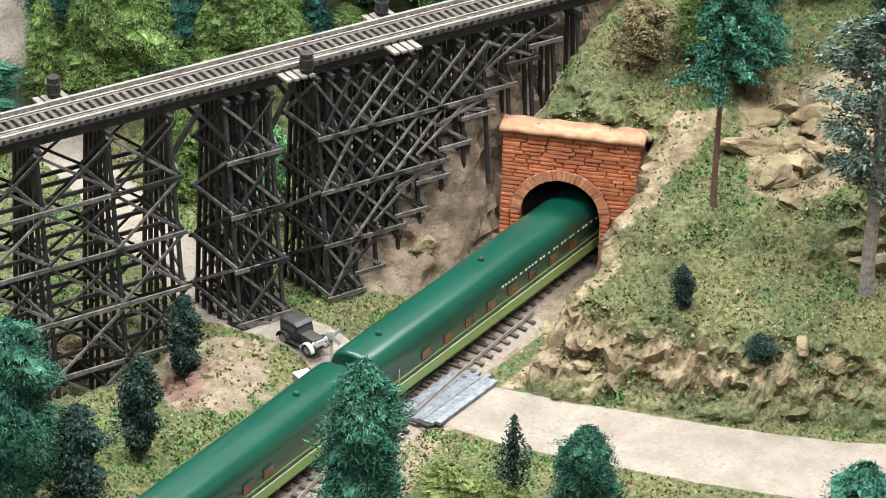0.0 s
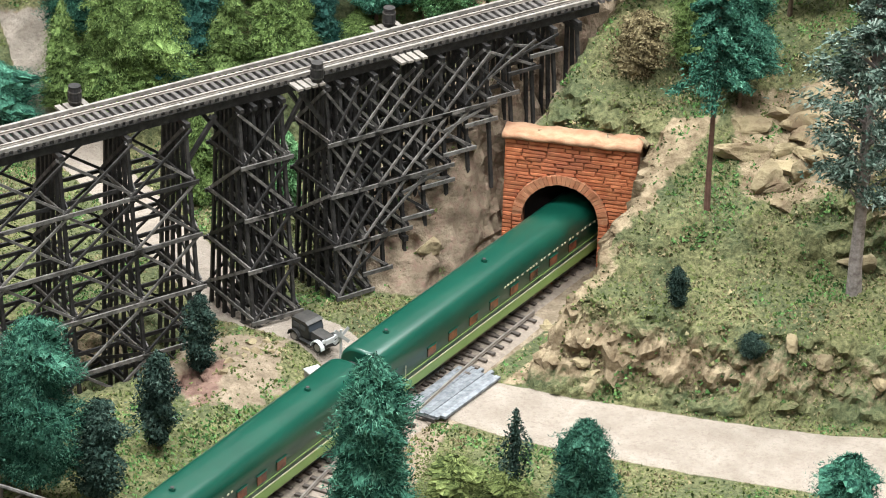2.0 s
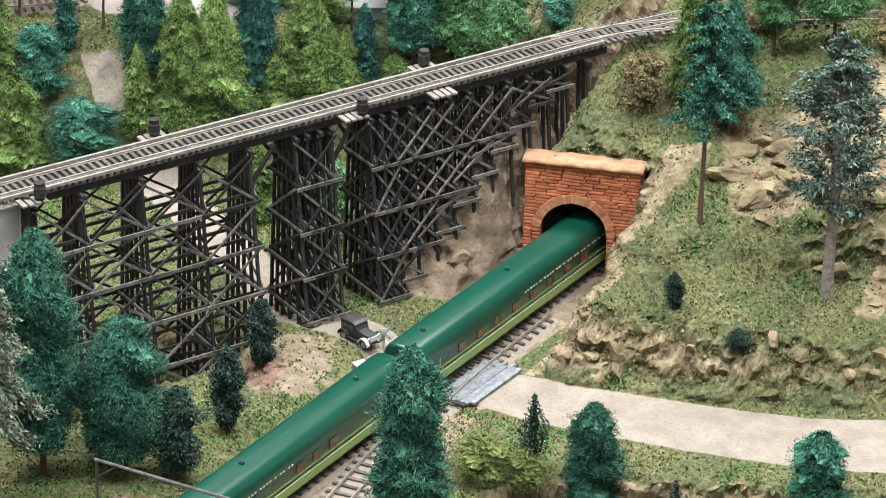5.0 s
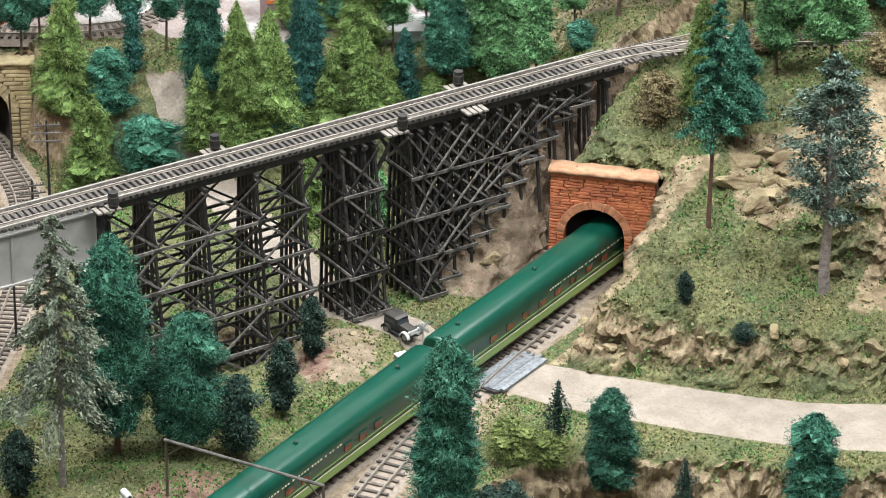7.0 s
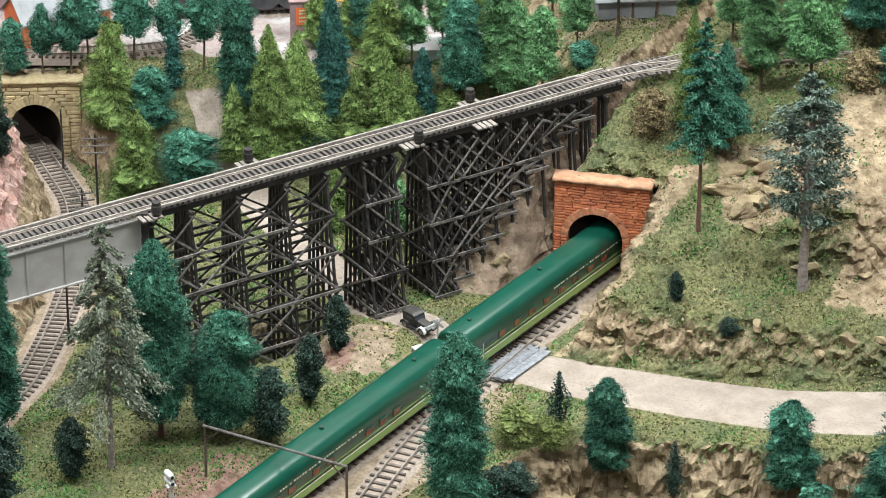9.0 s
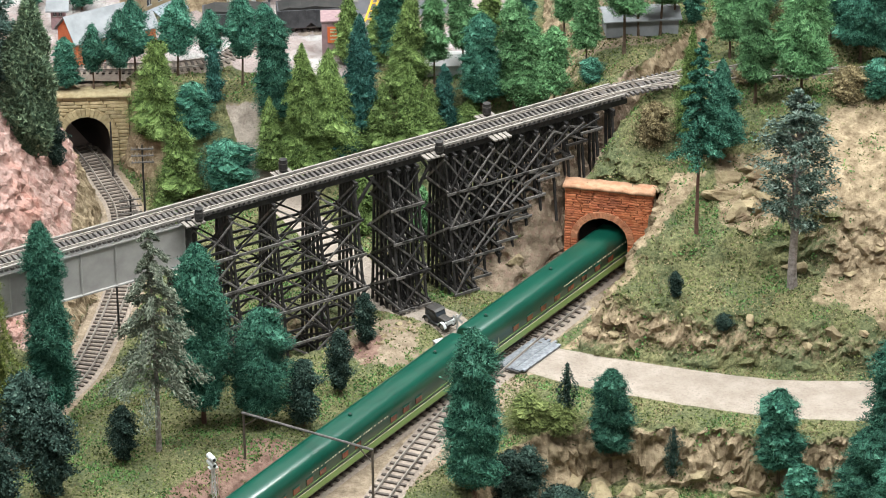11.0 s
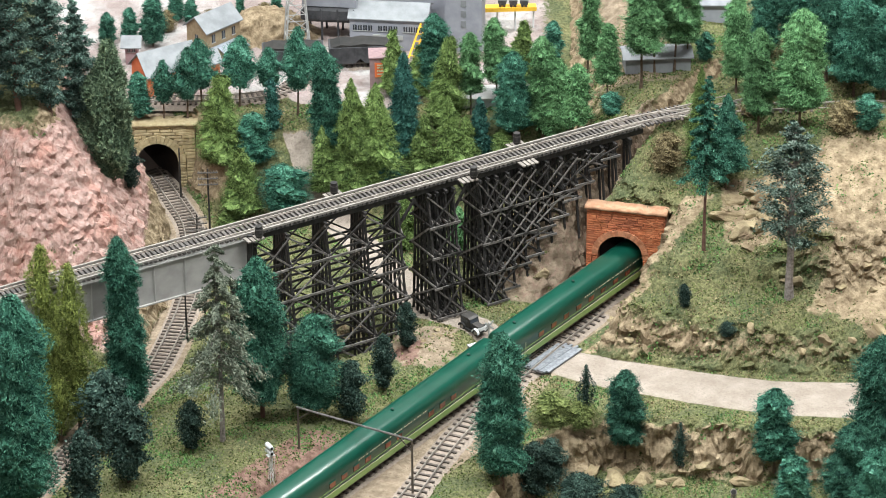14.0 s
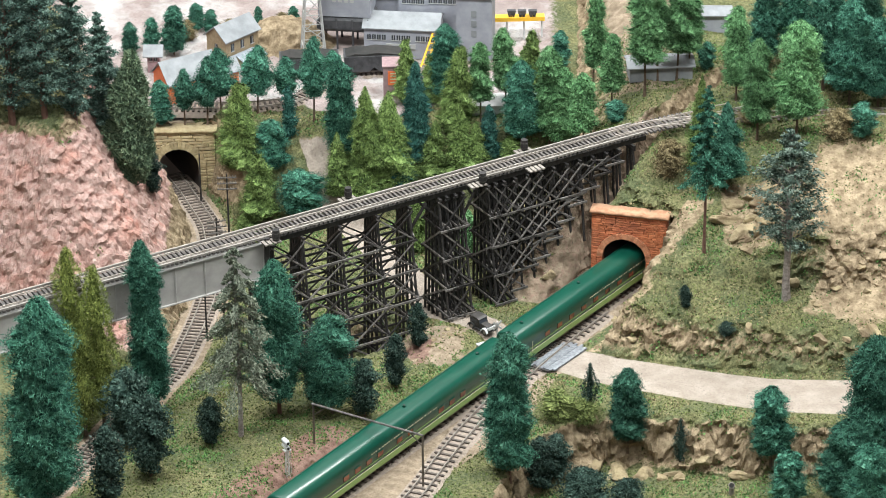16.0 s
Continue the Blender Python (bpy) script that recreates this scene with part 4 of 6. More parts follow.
def coach(centre_y, length, label, windows, vents, seed):
    rnd = random.Random(seed)
    fore, aft = Vector(main_at(centre_y + STEP / 2)), Vector(main_at(centre_y - STEP / 2))
    x, y, _ = (fore + aft) / 2
    heading = math.degrees(math.atan2(fore.y - aft.y, fore.x - aft.x)) - 90
    top = thing("passenger_coach", label, "train car", "coaches of the green train", at=pose(x, y, 0.0062, 0, 0, heading) @ Matrix.Diagonal((1.09, 1.0, 1.12, 1)))
    h = length / 2
    prof = coach_outline()
    s, k = Shape(), len(prof)
    ends = [(-h, 0.90), (-h + 0.0015, 0.975), (-h + 0.004, 1.0), (h - 0.004, 1.0), (h - 0.0015, 0.975), (h, 0.90)]
    for yy, g in ends:
        s.v += [(px * g, yy, 0.0085 + (pz - 0.0085) * (0.5 + 0.5 * g)) for px, pz in prof]
    for q in range(len(ends) - 1):
        s.f += [((q + 1) * k + i, (q + 1) * k + (i + 1) % k, q * k + (i + 1) % k, q * k + i) for i in range(k)]
    s.f += [tuple(range(k)), tuple(range((len(ends) - 1) * k, len(ends) * k))[::-1]]
    body = part("body", s, GREEN, top, "glossy dark green body with a rounded roof")
    body.data.polygons.foreach_set("use_smooth", [len(p.vertices) == 4 for p in body.data.polygons])
    for sg in (-1, 1):
        o = sg * 0.01725
        part("band", Shape().box(min(o, o + sg * 0.0005), max(o, o + sg * 0.0005), -h + 0.003, h - 0.003, 0.0088, 0.0155), LIME, top, "pale yellow-green lower band")
        for z in (0.0158, 0.0198):
            part("stripe", Shape().box(min(o, o + sg * 0.0004), max(o, o + sg * 0.0004), -h + 0.004, h - 0.004, z, z + 0.0006), CREAM if z < 0.017 else LIME, top, "thin cream stripe")
        for q in windows:
            yy = q * h
            win = part("window", Shape().box(min(o, o + sg * 0.0005), max(o, o + sg * 0.0005), yy - 0.0055, yy + 0.0055, 0.0222, 0.0286), GLASSY, top, "dim reddish window")
            part("window_frame", Shape().box(min(o, o + sg * 0.0008), max(o, o + sg * 0.0008), yy - 0.0062, yy + 0.0062, 0.0287, 0.0293), GREEN, win)
        # gold lettering that is too small to read
        u = -0.30 * h
        while u < 0.30 * h:
            part("letter_bar", Shape().box(min(o, o + sg * 0.0004), max(o, o + sg * 0.0004), u, u + 0.0022, 0.0316, 0.0328), CREAM, top, "pale lettering bar")
            u += rnd.choice((0.0045, 0.0045, 0.0045, 0.0072))
        for yy in (-0.93 * h, 0.93 * h):
            part("door", Shape().box(min(o, o + sg * 0.0006), max(o, o + sg * 0.0006), yy - 0.0045, yy + 0.0045, 0.0092, 0.0310), GREEN, top, "green end door")
        for yy in (-0.87 * h, 0.87 * h):
            part("grab_rail", Shape().rod((sg * 0.0182, yy, 0.014), (sg * 0.0182, yy, 0.029), 0.0003, sides=5), CREAM, top, "pale grab rail")
    for q in vents:
        vent = part("roof_vent", Shape().rod((0.0, q * h, 0.0468), (0.0, q * h, 0.0492), 0.0026, 0.0022, 10), GREEN, top)
        part("vent_cap", Shape().rod((0.0, q * h, 0.0492), (0.0, q * h, 0.0498), 0.0015, 0.0013, 10), IRON, vent)
    part("underframe", Shape().box(-0.0145, 0.0145, -h + 0.004, h - 0.004, 0.0055, 0.0088), BLACKED, top)
    for yy in (-0.16 * h, 0.12 * h):
        part("equipment_box", Shape().box(-0.014, 0.014, yy - 0.016, yy + 0.016, 0.0015, 0.0056, chamfer=0.0008), BLACKED, top)
    for yy in (-0.70 * h, 0.70 * h):
        truck = part("truck", Shape().box(-0.0128, -0.0105, yy - 0.017, yy + 0.017, 0.0015, 0.0052).box(0.0105, 0.0128, yy - 0.017, yy + 0.017, 0.0015, 0.0052).box(-0.0105, 0.0105, yy - 0.003, yy + 0.003, 0.002, 0.0056), BLACKED, top)
        for d in (-0.0125, 0.0, 0.0125):
            part("wheelset", Shape().rod((-0.0095, yy + d, 0.0042), (-0.0072, yy + d, 0.0042), 0.0048, sides=16).rod((0.0072, yy + d, 0.0042), (0.0095, yy + d, 0.0042), 0.0048, sides=16).rod((-0.0072, yy + d, 0.0042), (0.0072, yy + d, 0.0042), 0.001, sides=8), IRON, truck)
    for yy, sg in ((h, 1), (-h, -1)):
        part("diaphragm", Shape().box(-0.009, 0.009, min(yy, yy + sg * 0.0035), max(yy, yy + sg * 0.0035), 0.009, 0.038, chamfer=0.0012), BLACKED, top, "black ribbed gangway")
        part("coupler", Shape().box(-0.0015, 0.0015, min(yy, yy + sg * 0.0042), max(yy, yy + sg * 0.0042), 0.0042, 0.0066), IRON, top)
    return top


coach(-0.155 - STEP / 2, 0.481, "glossy dark green passenger coach with pale green band and red-lit windows", (-0.52, -0.42, -0.32, -0.22, -0.05, 0.05, 0.33, 0.43, 0.53), (0.78, 0.10), 1)
coach(-0.155 + STEP / 2, 0.481, "glossy dark green coach half inside the brick tunnel", (-0.72, -0.60, -0.48, -0.36, -0.24, -0.12, 0.0, 0.12), (-0.86, -0.3), 2)
coach(-0.155 - 1.5 * STEP, 0.481, "glossy dark green coach with roof fans and pale lettering", (-0.5, 0.0, 0.5, 0.62), (0.9, 0.8, 0.7, 0.6), 3)


# ---- trees ----
def crown_form(seed, outline, lumps, bushy, tiers):
    """The uneven hull of a crown: radius by height u and angle a."""
    rnd = np.random.RandomState(seed)
    ph = rnd.uniform(0, 6.28, (lumps, 3))
    steps = np.linspace(0, 1, 201)
    profile = np.array([outline(t) for t in steps])

    def radius(u, a):
        lump = np.zeros(np.shape(u))
        for k in range(lumps):
            lump = lump + np.sin((k % 4 + 1) * a + ph[k, 0] + (5 + 3 * k) * u + ph[k, 1])
        r = np.interp(u, steps, profile) * (1 + bushy * 0.065 * lump)
        if tiers:
            step = (u * tiers + 0.22 * np.sin(2 * a + ph[0, 0]) + 0.16 * np.sin(5 * a + ph[1, 0]) + 0.10 * np.sin(9 * a + ph[2, 0])) % 1.0
            r = r * (1.08 - 0.36 * step ** 0.8)
        return r

    return radius


def tuft_crown(seed, outline, tufts, blade, droop=0.1, lumps=7, hollow=0.30, bushy=1.0, width=0.15, tiers=0):
    """A crown of short flocked fibres: outline(u) gives the radius at height u, both 0..1; lumpy sides, gaps and an uneven edge."""
    rnd = np.random.RandomState(seed)
    radius = crown_form(seed, outline, lumps, bushy, tiers)
    u = rnd.uniform(0, 1, tufts)
    keep = np.array([outline(t) for t in u])
    u = np.where(rnd.uniform(0, 1, tufts) < keep + 0.15, u, rnd.uniform(0, 0.8, tufts))
    a = rnd.uniform(0, 2 * math.pi, tufts)
    r = radius(u, a) * np.sqrt(rnd.uniform(hollow, 1.0, tufts)) * (1 + rnd.normal(0, 0.06, tufts))
    c = np.stack([np.cos(a) * r, np.sin(a) * r, u], -1)
    # each blade points outwards, a little up or down
    d = np.stack([np.cos(a), np.sin(a), rnd.normal(-droop, 0.5, tufts)], -1) + rnd.normal(0, 0.7, (tufts, 3))
    d /= np.linalg.norm(d, axis=1)[:, None]
    face = np.stack([np.cos(a), np.sin(a), 0.75 + 0 * a], -1) + rnd.normal(0, 0.55, (tufts, 3))
    side = np.cross(d, face)
    side /= np.linalg.norm(side, axis=1)[:, None]
    ln = blade * rnd.uniform(0.5, 1.35, tufts)[:, None]
    return c, d, side, ln, width


def crown_core(seed, outline, bushy, tiers, sx, sz, shrink=0.86):
    """The dense inside of a flocked crown, rough and lumpy, under the loose fibres."""
    radius = crown_form(seed, outline, 7, bushy, tiers)
    rings, around = (44, 30) if tiers else (40, 36)
    u, a = np.meshgrid(np.linspace(0.02, 0.985, rings), np.arange(around) * 2 * math.pi / around, indexing="ij")
    r = radius(u, a) * shrink * sx
    v = np.stack([np.cos(a) * r, np.sin(a) * r, u * sz], -1).reshape(-1, 3)
    grow = np.array([0.88 + 0.42 * noise.fractal(Vector(p) * 130 + Vector((seed, 0, 0)), 0.9, 2.1, 3) for p in v])
    v[:, :2] *= grow[:, None]
    i, j = np.meshgrid(np.arange(rings - 1), np.arange(around), indexing="ij")
    n = (j + 1) % around
    f = np.stack([i * around + j, i * around + n, (i + 1) * around + n, (i + 1) * around + j], -1).reshape(-1, 4).tolist()
    quads = v[np.array(f).ravel()]
    return quads, np.arange(len(quads)).reshape(-1, 4).tolist()


def blades_mesh(name, material, c, d, side, ln, width, sx, sz, core=None):
    """Fine flock fibres, one sliver each, scaled to a crown sx wide and sz high, round a core."""
    c = c * (sx, sx, sz)
    root, tip = c - d * ln * 0.5, c + d * ln * 0.5
    k = len(c)
    v = np.stack([root + side * ln * width, root - side * ln * width, tip], 1).reshape(-1, 3)
    me = bpy.data.meshes.new(name)
    faces = np.arange(3 * k).reshape(-1, 3).tolist()
    verts = v.tolist()
    if core:
        faces += [[q + len(verts) for q in f] for f in core[1]]
        verts += core[0].tolist()
    me.from_pydata(verts, [], faces)
    me.materials.append(material)
    return me


def cone_out(p=0.8, bottom=0.12, waist=0.0):
    return lambda u: (max(1 - u, 0) ** p) * min(1.0, 0.35 + u / bottom) if u < 1 else 0.0


def column_out(u):
    return min(1.0, 0.45 + u * 4) * (1.02 - 0.46 * u) * (1.0 + 0.09 * math.sin(17 * u + 1)) * (1.0 if u < 0.76 else math.sqrt(max(0.02, 1 - ((u - 0.76) / 0.245) ** 2)))


def ball_out(u):
    return math.sqrt(max(0.0, 1 - (2 * u - 0.92) ** 2 / 1.12)) * (1.0 if u < 0.85 else 0.9)


def flame_out(u):
    return math.sin(math.pi * min(1, (u + 0.12) / 1.16)) ** 0.75 * (1 - 0.35 * u)


def tiers_out(u):
    return (1 - u) ** 0.85 * (0.62 + 0.38 * abs(math.sin(9.5 * u + 0.6)))


def fir_out(u):
    return min(1.0, 0.35 + 4.5 * u) * (1.05 - 0.86 * u) ** 0.8


# kind: foliage, bark, outline, tufts, blade, trunk part of the height, bushy, words, droop
KINDS = {
    "fir": (FIR, BARK_RED, column_out, 7400, 0.0062, 0.13, 1.0, "emerald green flocked fir with a slim trunk", 0.1),
    "firdark": (FIR, BARK, column_out, 6800, 0.0068, 0.17, 1.2, "dark emerald flocked fir with tiered boughs", 0.2),
    "fir2": (FIR_MID, BARK, column_out, 6200, 0.0068, 0.20, 1.2, "mid-green flocked fir with a pointed top", 0.3),
    "firblue": (FIR_BLUE, BARK, cone_out(0.5), 4200, 0.0065, 0.05, 1.0, "dense blue-green flocked spruce tree", 0.2),
    "round": (FIR, BARK, ball_out, 5200, 0.0058, 0.14, 1.7, "rounded emerald green flocked tree", 0.0),
    "dark": (DARK, BARK, ball_out, 4600, 0.0055, 0.12, 1.7, "dark leafy shrub-like tree", 0.0),
    "dark2": (FIR_BLUE, BARK, column_out, 2200, 0.0055, 0.06, 1.5, "narrow dark blue-green tree", 0.0),
    "twig": (DARK, BARK, flame_out, 2200, 0.0050, 0.06, 2.4, "thin dark sapling with sparse leaves", 0.0),
    "olive": (OLIVE, BARK, fir_out, 5600, 0.0056, 0.05, 1.5, "dense olive-green flocked conifer", 0.2),
    "olive2": (OLIVE, BARK, cone_out(0.72), 6200, 0.0052, 0.04, 1.1, "olive-green conifer with tiered branches", 0.3),
    "column": (FIR, BARK, column_out, 5600, 0.0058, 0.20, 1.1, "upright emerald flocked tree on a short bare trunk", 0.0),
    "pole": (FIR, BARK, flame_out, 4200, 0.0060, 0.32, 1.3, "small green tree on a bare thin trunk", 0.0),
    "polefir": (FIR_MID, BARK, column_out, 5200, 0.0065, 0.30, 1.5, "leafy green tree on a bare brown trunk", 0.0),
    "poplar": (POPLAR, BARK, flame_out, 4800, 0.0125, 0.05, 1.6, "tall dark green poplar with upswept leaves", -0.8),
    "big": (DARKBLUE, BARK_RED, flame_out, 7500, 0.0085, 0.05, 2.4, "large dark leafy tree on the rock", 0.0),
    "rust": (RUST, BARK, ball_out, 3000, 0.0050, 0.06, 2.0, "rusty brown dry scrubby bush", 0.0),
    "lime": (LIMELEAF, BARK, column_out, 4200, 0.0062, 0.10, 2.2, "yellow-green upright poplar with feathery sides", -0.6),
    "bush": (TURF, BARK, ball_out, 4600, 0.0044, 0.02, 1.6, "rounded olive-green foam bush beside the road", 0.0),
    "pine2": (FIR, BARK, cone_out(0.7), 4200, 0.0070, 0.22, 1.4, "green pine with drooping boughs", 0.5),
}
LEAFY = {"dark", "dark2", "big", "twig", "rust"}
TIERS = {"fir": 9, "fir2": 10, "polefir": 8, "firdark": 10, "firblue": 9, "olive": 8, "olive2": 9, "pine2": 8, "column": 5, "lime": 6}
CORES = {"lime": 0.45, "bush": 0.62, "poplar": 0.70, "round": 0.72, "twig": 0.35, "pole": 0.74}
CROWNS = {}
LEAN = random.Random(21)


def tree(kind, x, y, height, radius):
    """One tree of a kind, standing on the ground at x, y."""
    leaf, bark, outline, tufts, blade, bare, bushy, words, droop = KINDS[kind]
    z = float(ground(x, y, False)) - 0.003
    variant = LEAN.randrange(3)
    ratio = max(0.05, round(radius / height / 0.06) * 0.06)
    base = 0.28 if height > 0.225 else 0.19 if height > 0.12 else 0.08
    key = (kind, variant % 2, round(ratio, 2), base)
    grow, height, radius = height / base, base, base * ratio
    tall = height + 0.003
    top = thing("tree" if kind not in ("rust", "dark", "bush") else "shrub", words, "tree" if kind not in ("rust", "dark", "bush") else "shrub", "trees on the layout", at=pose(x, y, z, LEAN.uniform(-2, 2), LEAN.uniform(-2, 2), LEAN.uniform(0, 360)) @ Matrix.Scale(grow, 4))
    if key not in CROWNS:
        crown_z, crown_h = tall * bare, tall * (1 - bare)
        size = math.sqrt(max(radius * crown_h, 1e-4)) / 0.07
        seed = 100 + variant + 7 * len(CROWNS)
        leafy = kind in LEAFY
        tiers = TIERS.get(kind, 0)
        fibres = int((1.7 if leafy else 3.0) * tufts * min(max(size, 0.45), 2.2))
        c = tuft_crown(seed, outline, fibres, (0.80 if leafy else 0.56) * blade * min(max(size, 0.6), 1.25), droop, hollow=0.30 if leafy else 0.58, bushy=bushy, width=0.34 if leafy else 0.11, tiers=tiers)
        core = crown_core(seed, outline, bushy, tiers, radius, crown_h, CORES.get(kind, 0.62 if leafy else 0.82))
        me = blades_mesh("crown", leaf, *c, radius, crown_h, core)
        me.transform(Matrix.Translation((0, 0, crown_z)))
        s = Shape()
        r = max(0.0011, 0.010 * tall)
        rnd = random.Random(len(CROWNS))
        pts = [Vector((rnd.uniform(-0.3, 0.3) * r * j, rnd.uniform(-0.3, 0.3) * r * j, tall * f)) for j, f in enumerate((0, 0.12, 0.4, 0.92))]
        for j, (a, b) in enumerate(zip(pts, pts[1:])):
            s.rod(a, b, r * (1.5, 1.0, 0.75)[j], r * (1.0, 0.75, 0.15)[j], 7)
        for j in range(9):
            u, a = rnd.uniform(0.0, 0.75), rnd.uniform(0, 6.28)
            q = outline(u) * radius * 0.75
            zz = crown_z + u * crown_h
            s.rod((0, 0, zz - 0.1 * q), (math.cos(a) * q, math.sin(a) * q, zz + 0.25 * q), r * 0.35, r * 0.12, 5)
        CROWNS[key] = me, s.mesh("trunk", bark)
    me, trunk = CROWNS[key]
    part("trunk", trunk, bark, top, "slender trunk with thin limbs")
    part("crown", me, leaf, top)
    return top


def bough_tree(name, label, x, y, height, radius, leaf, bark, bare, boughs, seed, droop, blade, per, sparse=1.0, fork=False, thick=0.011, outer=0.0):
    """A tree whose separate boughs show: trunk, limbs, and foliage along each limb."""
    rnd = random.Random(seed)
    z = float(ground(x, y, False)) - 0.003
    top = thing(name, label, "tree", "trees on the layout", at=pose(x, y, z))
    r = thick * height
    s = Shape()
    pts = [Vector((0, 0, 0))] + [Vector((rnd.uniform(-1, 1) * 0.4 * r, rnd.uniform(-1, 1) * 0.4 * r, height * f)) for f in (0.1, 0.3, 0.55, 0.8, 1.0)]
    rr = (1.2, 1.0, 0.85, 0.65, 0.4, 0.1)
    for j, (a, b) in enumerate(zip(pts, pts[1:])):
        s.rod(a, b, r * rr[j], r * rr[j + 1], 8)
    cs, ds = [], []
    for j in range(boughs):
        u = bare + (1 - bare) * (j + rnd.random()) / boughs
        v = (u - bare) / (1 - bare)
        ln = radius * ((1 - v) ** 0.7 * 0.95 + 0.10) * rnd.uniform(0.65, 1.1)
        if fork:
            ln = radius * (0.35 + 0.75 * math.sin(math.pi * min(1, v * 0.9 + 0.12))) * rnd.uniform(0.7, 1.1) * (1 - 0.5 * v)
        a = j * 2.4 + rnd.uniform(-0.5, 0.5)
        p = Vector((0, 0, u * height))
        prev = p
        for k in range(1, 6):
            f = k / 5
            dz = (0.9 * f if fork else 0.12 * f) * ln - droop * ln * f * f
            q = p + Vector((math.cos(a) * ln * f, math.sin(a) * ln * f, dz))
            s.rod(prev, q, r * 0.32 * (1.1 - f), r * 0.32 * (0.95 - f * 0.9), 5)
            for _ in range(int(per * (0.4 + f) * sparse) if f > outer else 0):
                e = prev.lerp(q, rnd.random()) + Vector((rnd.gauss(0, 1), rnd.gauss(0, 1), rnd.gauss(0, 0.5))) * ln * (0.16 if fork else 0.10)
                cs.append(e)
                ds.append(Vector((math.cos(a), math.sin(a), -droop)) + Vector((rnd.gauss(0, 0.7), rnd.gauss(0, 0.7), rnd.gauss(0, 0.5))))
            prev = q
    c, d = np.array(cs), np.array(ds)
    d /= np.linalg.norm(d, axis=1)[:, None]
    rs = np.random.RandomState(seed)
    side = np.cross(d, rs.normal(0, 1, d.shape))
    side /= np.linalg.norm(side, axis=1)[:, None]
    ln = blade * rs.uniform(0.5, 1.3, len(c))[:, None]
    part("trunk", s, bark, top, "trunk with spreading limbs")
    part("crown", blades_mesh("crown", leaf, c, d, side, ln, 0.20, 1, 1), leaf, top)
    return top


tree("fir", 0.013, -0.400, 0.216, 0.033)
tree("column", 0.166, -0.273, 0.128, 0.028)
tree("column", 0.351, -0.301, 0.118, 0.034)
tree("twig", 0.115, -0.254, 0.077, 0.012)
tree("twig", 0.234, -0.287, 0.062, 0.011)
tree("dark", 0.051, -0.341, 0.079, 0.025)
tree("dark", 0.073, -0.318, 0.069, 0.019)
tree("dark", 0.109, -0.388, 0.062, 0.033)
tree("dark", 0.163, -0.408, 0.060, 0.025)
tree("fir", 0.484, -0.316, 0.215, 0.048)
tree("column", 0.435, -0.380, 0.132, 0.040)
tree("column", 0.370, -0.381, 0.085, 0.030)
tree("column", 0.465, -0.419, 0.123, 0.038)
tree("fir", -0.563, -0.526, 0.319, 0.066)
tree("fir", -0.448, -0.275, 0.265, 0.035)
tree("dark", -0.473, -0.341, 0.114, 0.031)
tree("dark", -0.436, -0.455, 0.115, 0.030)
tree("dark", -0.480, -0.529, 0.119, 0.024)
tree("dark", -0.366, -0.377, 0.071, 0.017)
tree("fir", -0.286, -0.280, 0.229, 0.035)
tree("round", -0.218, -0.282, 0.148, 0.038)
tree("dark", -0.175, -0.280, 0.085, 0.018)
tree("dark", -0.241, -0.259, 0.085, 0.016)
tree("dark", -0.137, -0.210, 0.083, 0.016)
tree("dark", 0.246, -0.077, 0.036, 0.009)
tree("dark", 0.299, -0.115, 0.022, 0.010)
tree("bush", 0.073, -0.266, 0.045, 0.031)
tree("bush", 0.110, -0.264, 0.034, 0.024)
tree("dark", -0.111, -0.083, 0.070, 0.012)
tree("olive2", -0.124, 0.199, 0.091, 0.030)
tree("fir2", -0.050, 0.149, 0.088, 0.017)
tree("poplar", -0.505, 0.087, 0.202, 0.032)
tree("dark", -0.486, 0.131, 0.066, 0.017)
tree("olive", -0.380, 0.333, 0.136, 0.042)
tree("olive", -0.350, 0.284, 0.101, 0.037)
tree("round", -0.293, 0.284, 0.078, 0.039)
tree("dark2", -0.310, 0.363, 0.082, 0.016)
tree("fir", -0.335, 0.333, 0.078, 0.033)
tree("olive", -0.366, 0.266, 0.026, 0.023)
tree("pole", -0.465, 0.395, 0.091, 0.020)
tree("pole", -0.432, 0.395, 0.109, 0.023)
tree("pole", -0.414, 0.421, 0.105, 0.030)
tree("pole", -0.360, 0.419, 0.109, 0.030)
tree("pole", -0.319, 0.439, 0.083, 0.023)
tree("pole", -0.277, 0.392, 0.139, 0.025)
tree("fir", -0.499, 0.394, 0.073, 0.020)
tree("fir", -0.254, 0.514, 0.060, 0.018)
tree("fir", -0.231, 0.337, 0.167, 0.031)
tree("olive2", -0.237, 0.309, 0.101, 0.033)
tree("olive2", -0.196, 0.309, 0.177, 0.041)
tree("olive2", -0.163, 0.322, 0.150, 0.041)
tree("firblue", -0.127, 0.343, 0.163, 0.034)
tree("olive2", -0.102, 0.330, 0.096, 0.036)
tree("olive2", -0.061, 0.337, 0.114, 0.037)
tree("firblue", -0.151, 0.322, 0.073, 0.029)
tree("olive2", -0.204, 0.307, 0.101, 0.037)
tree("olive", -0.070, 0.374, 0.140, 0.031)
tree("olive", -0.146, 0.458, 0.101, 0.026)
tree("olive", -0.107, 0.457, 0.078, 0.022)
tree("fir", -0.088, 0.457, 0.128, 0.028)
tree("polefir", -0.035, 0.394, 0.130, 0.023)
tree("polefir", 0.002, 0.421, 0.138, 0.027)
tree("firblue", -0.021, 0.354, 0.089, 0.020)
tree("fir", 0.024, 0.373, 0.132, 0.033)
tree("olive", 0.037, 0.515, 0.090, 0.028)
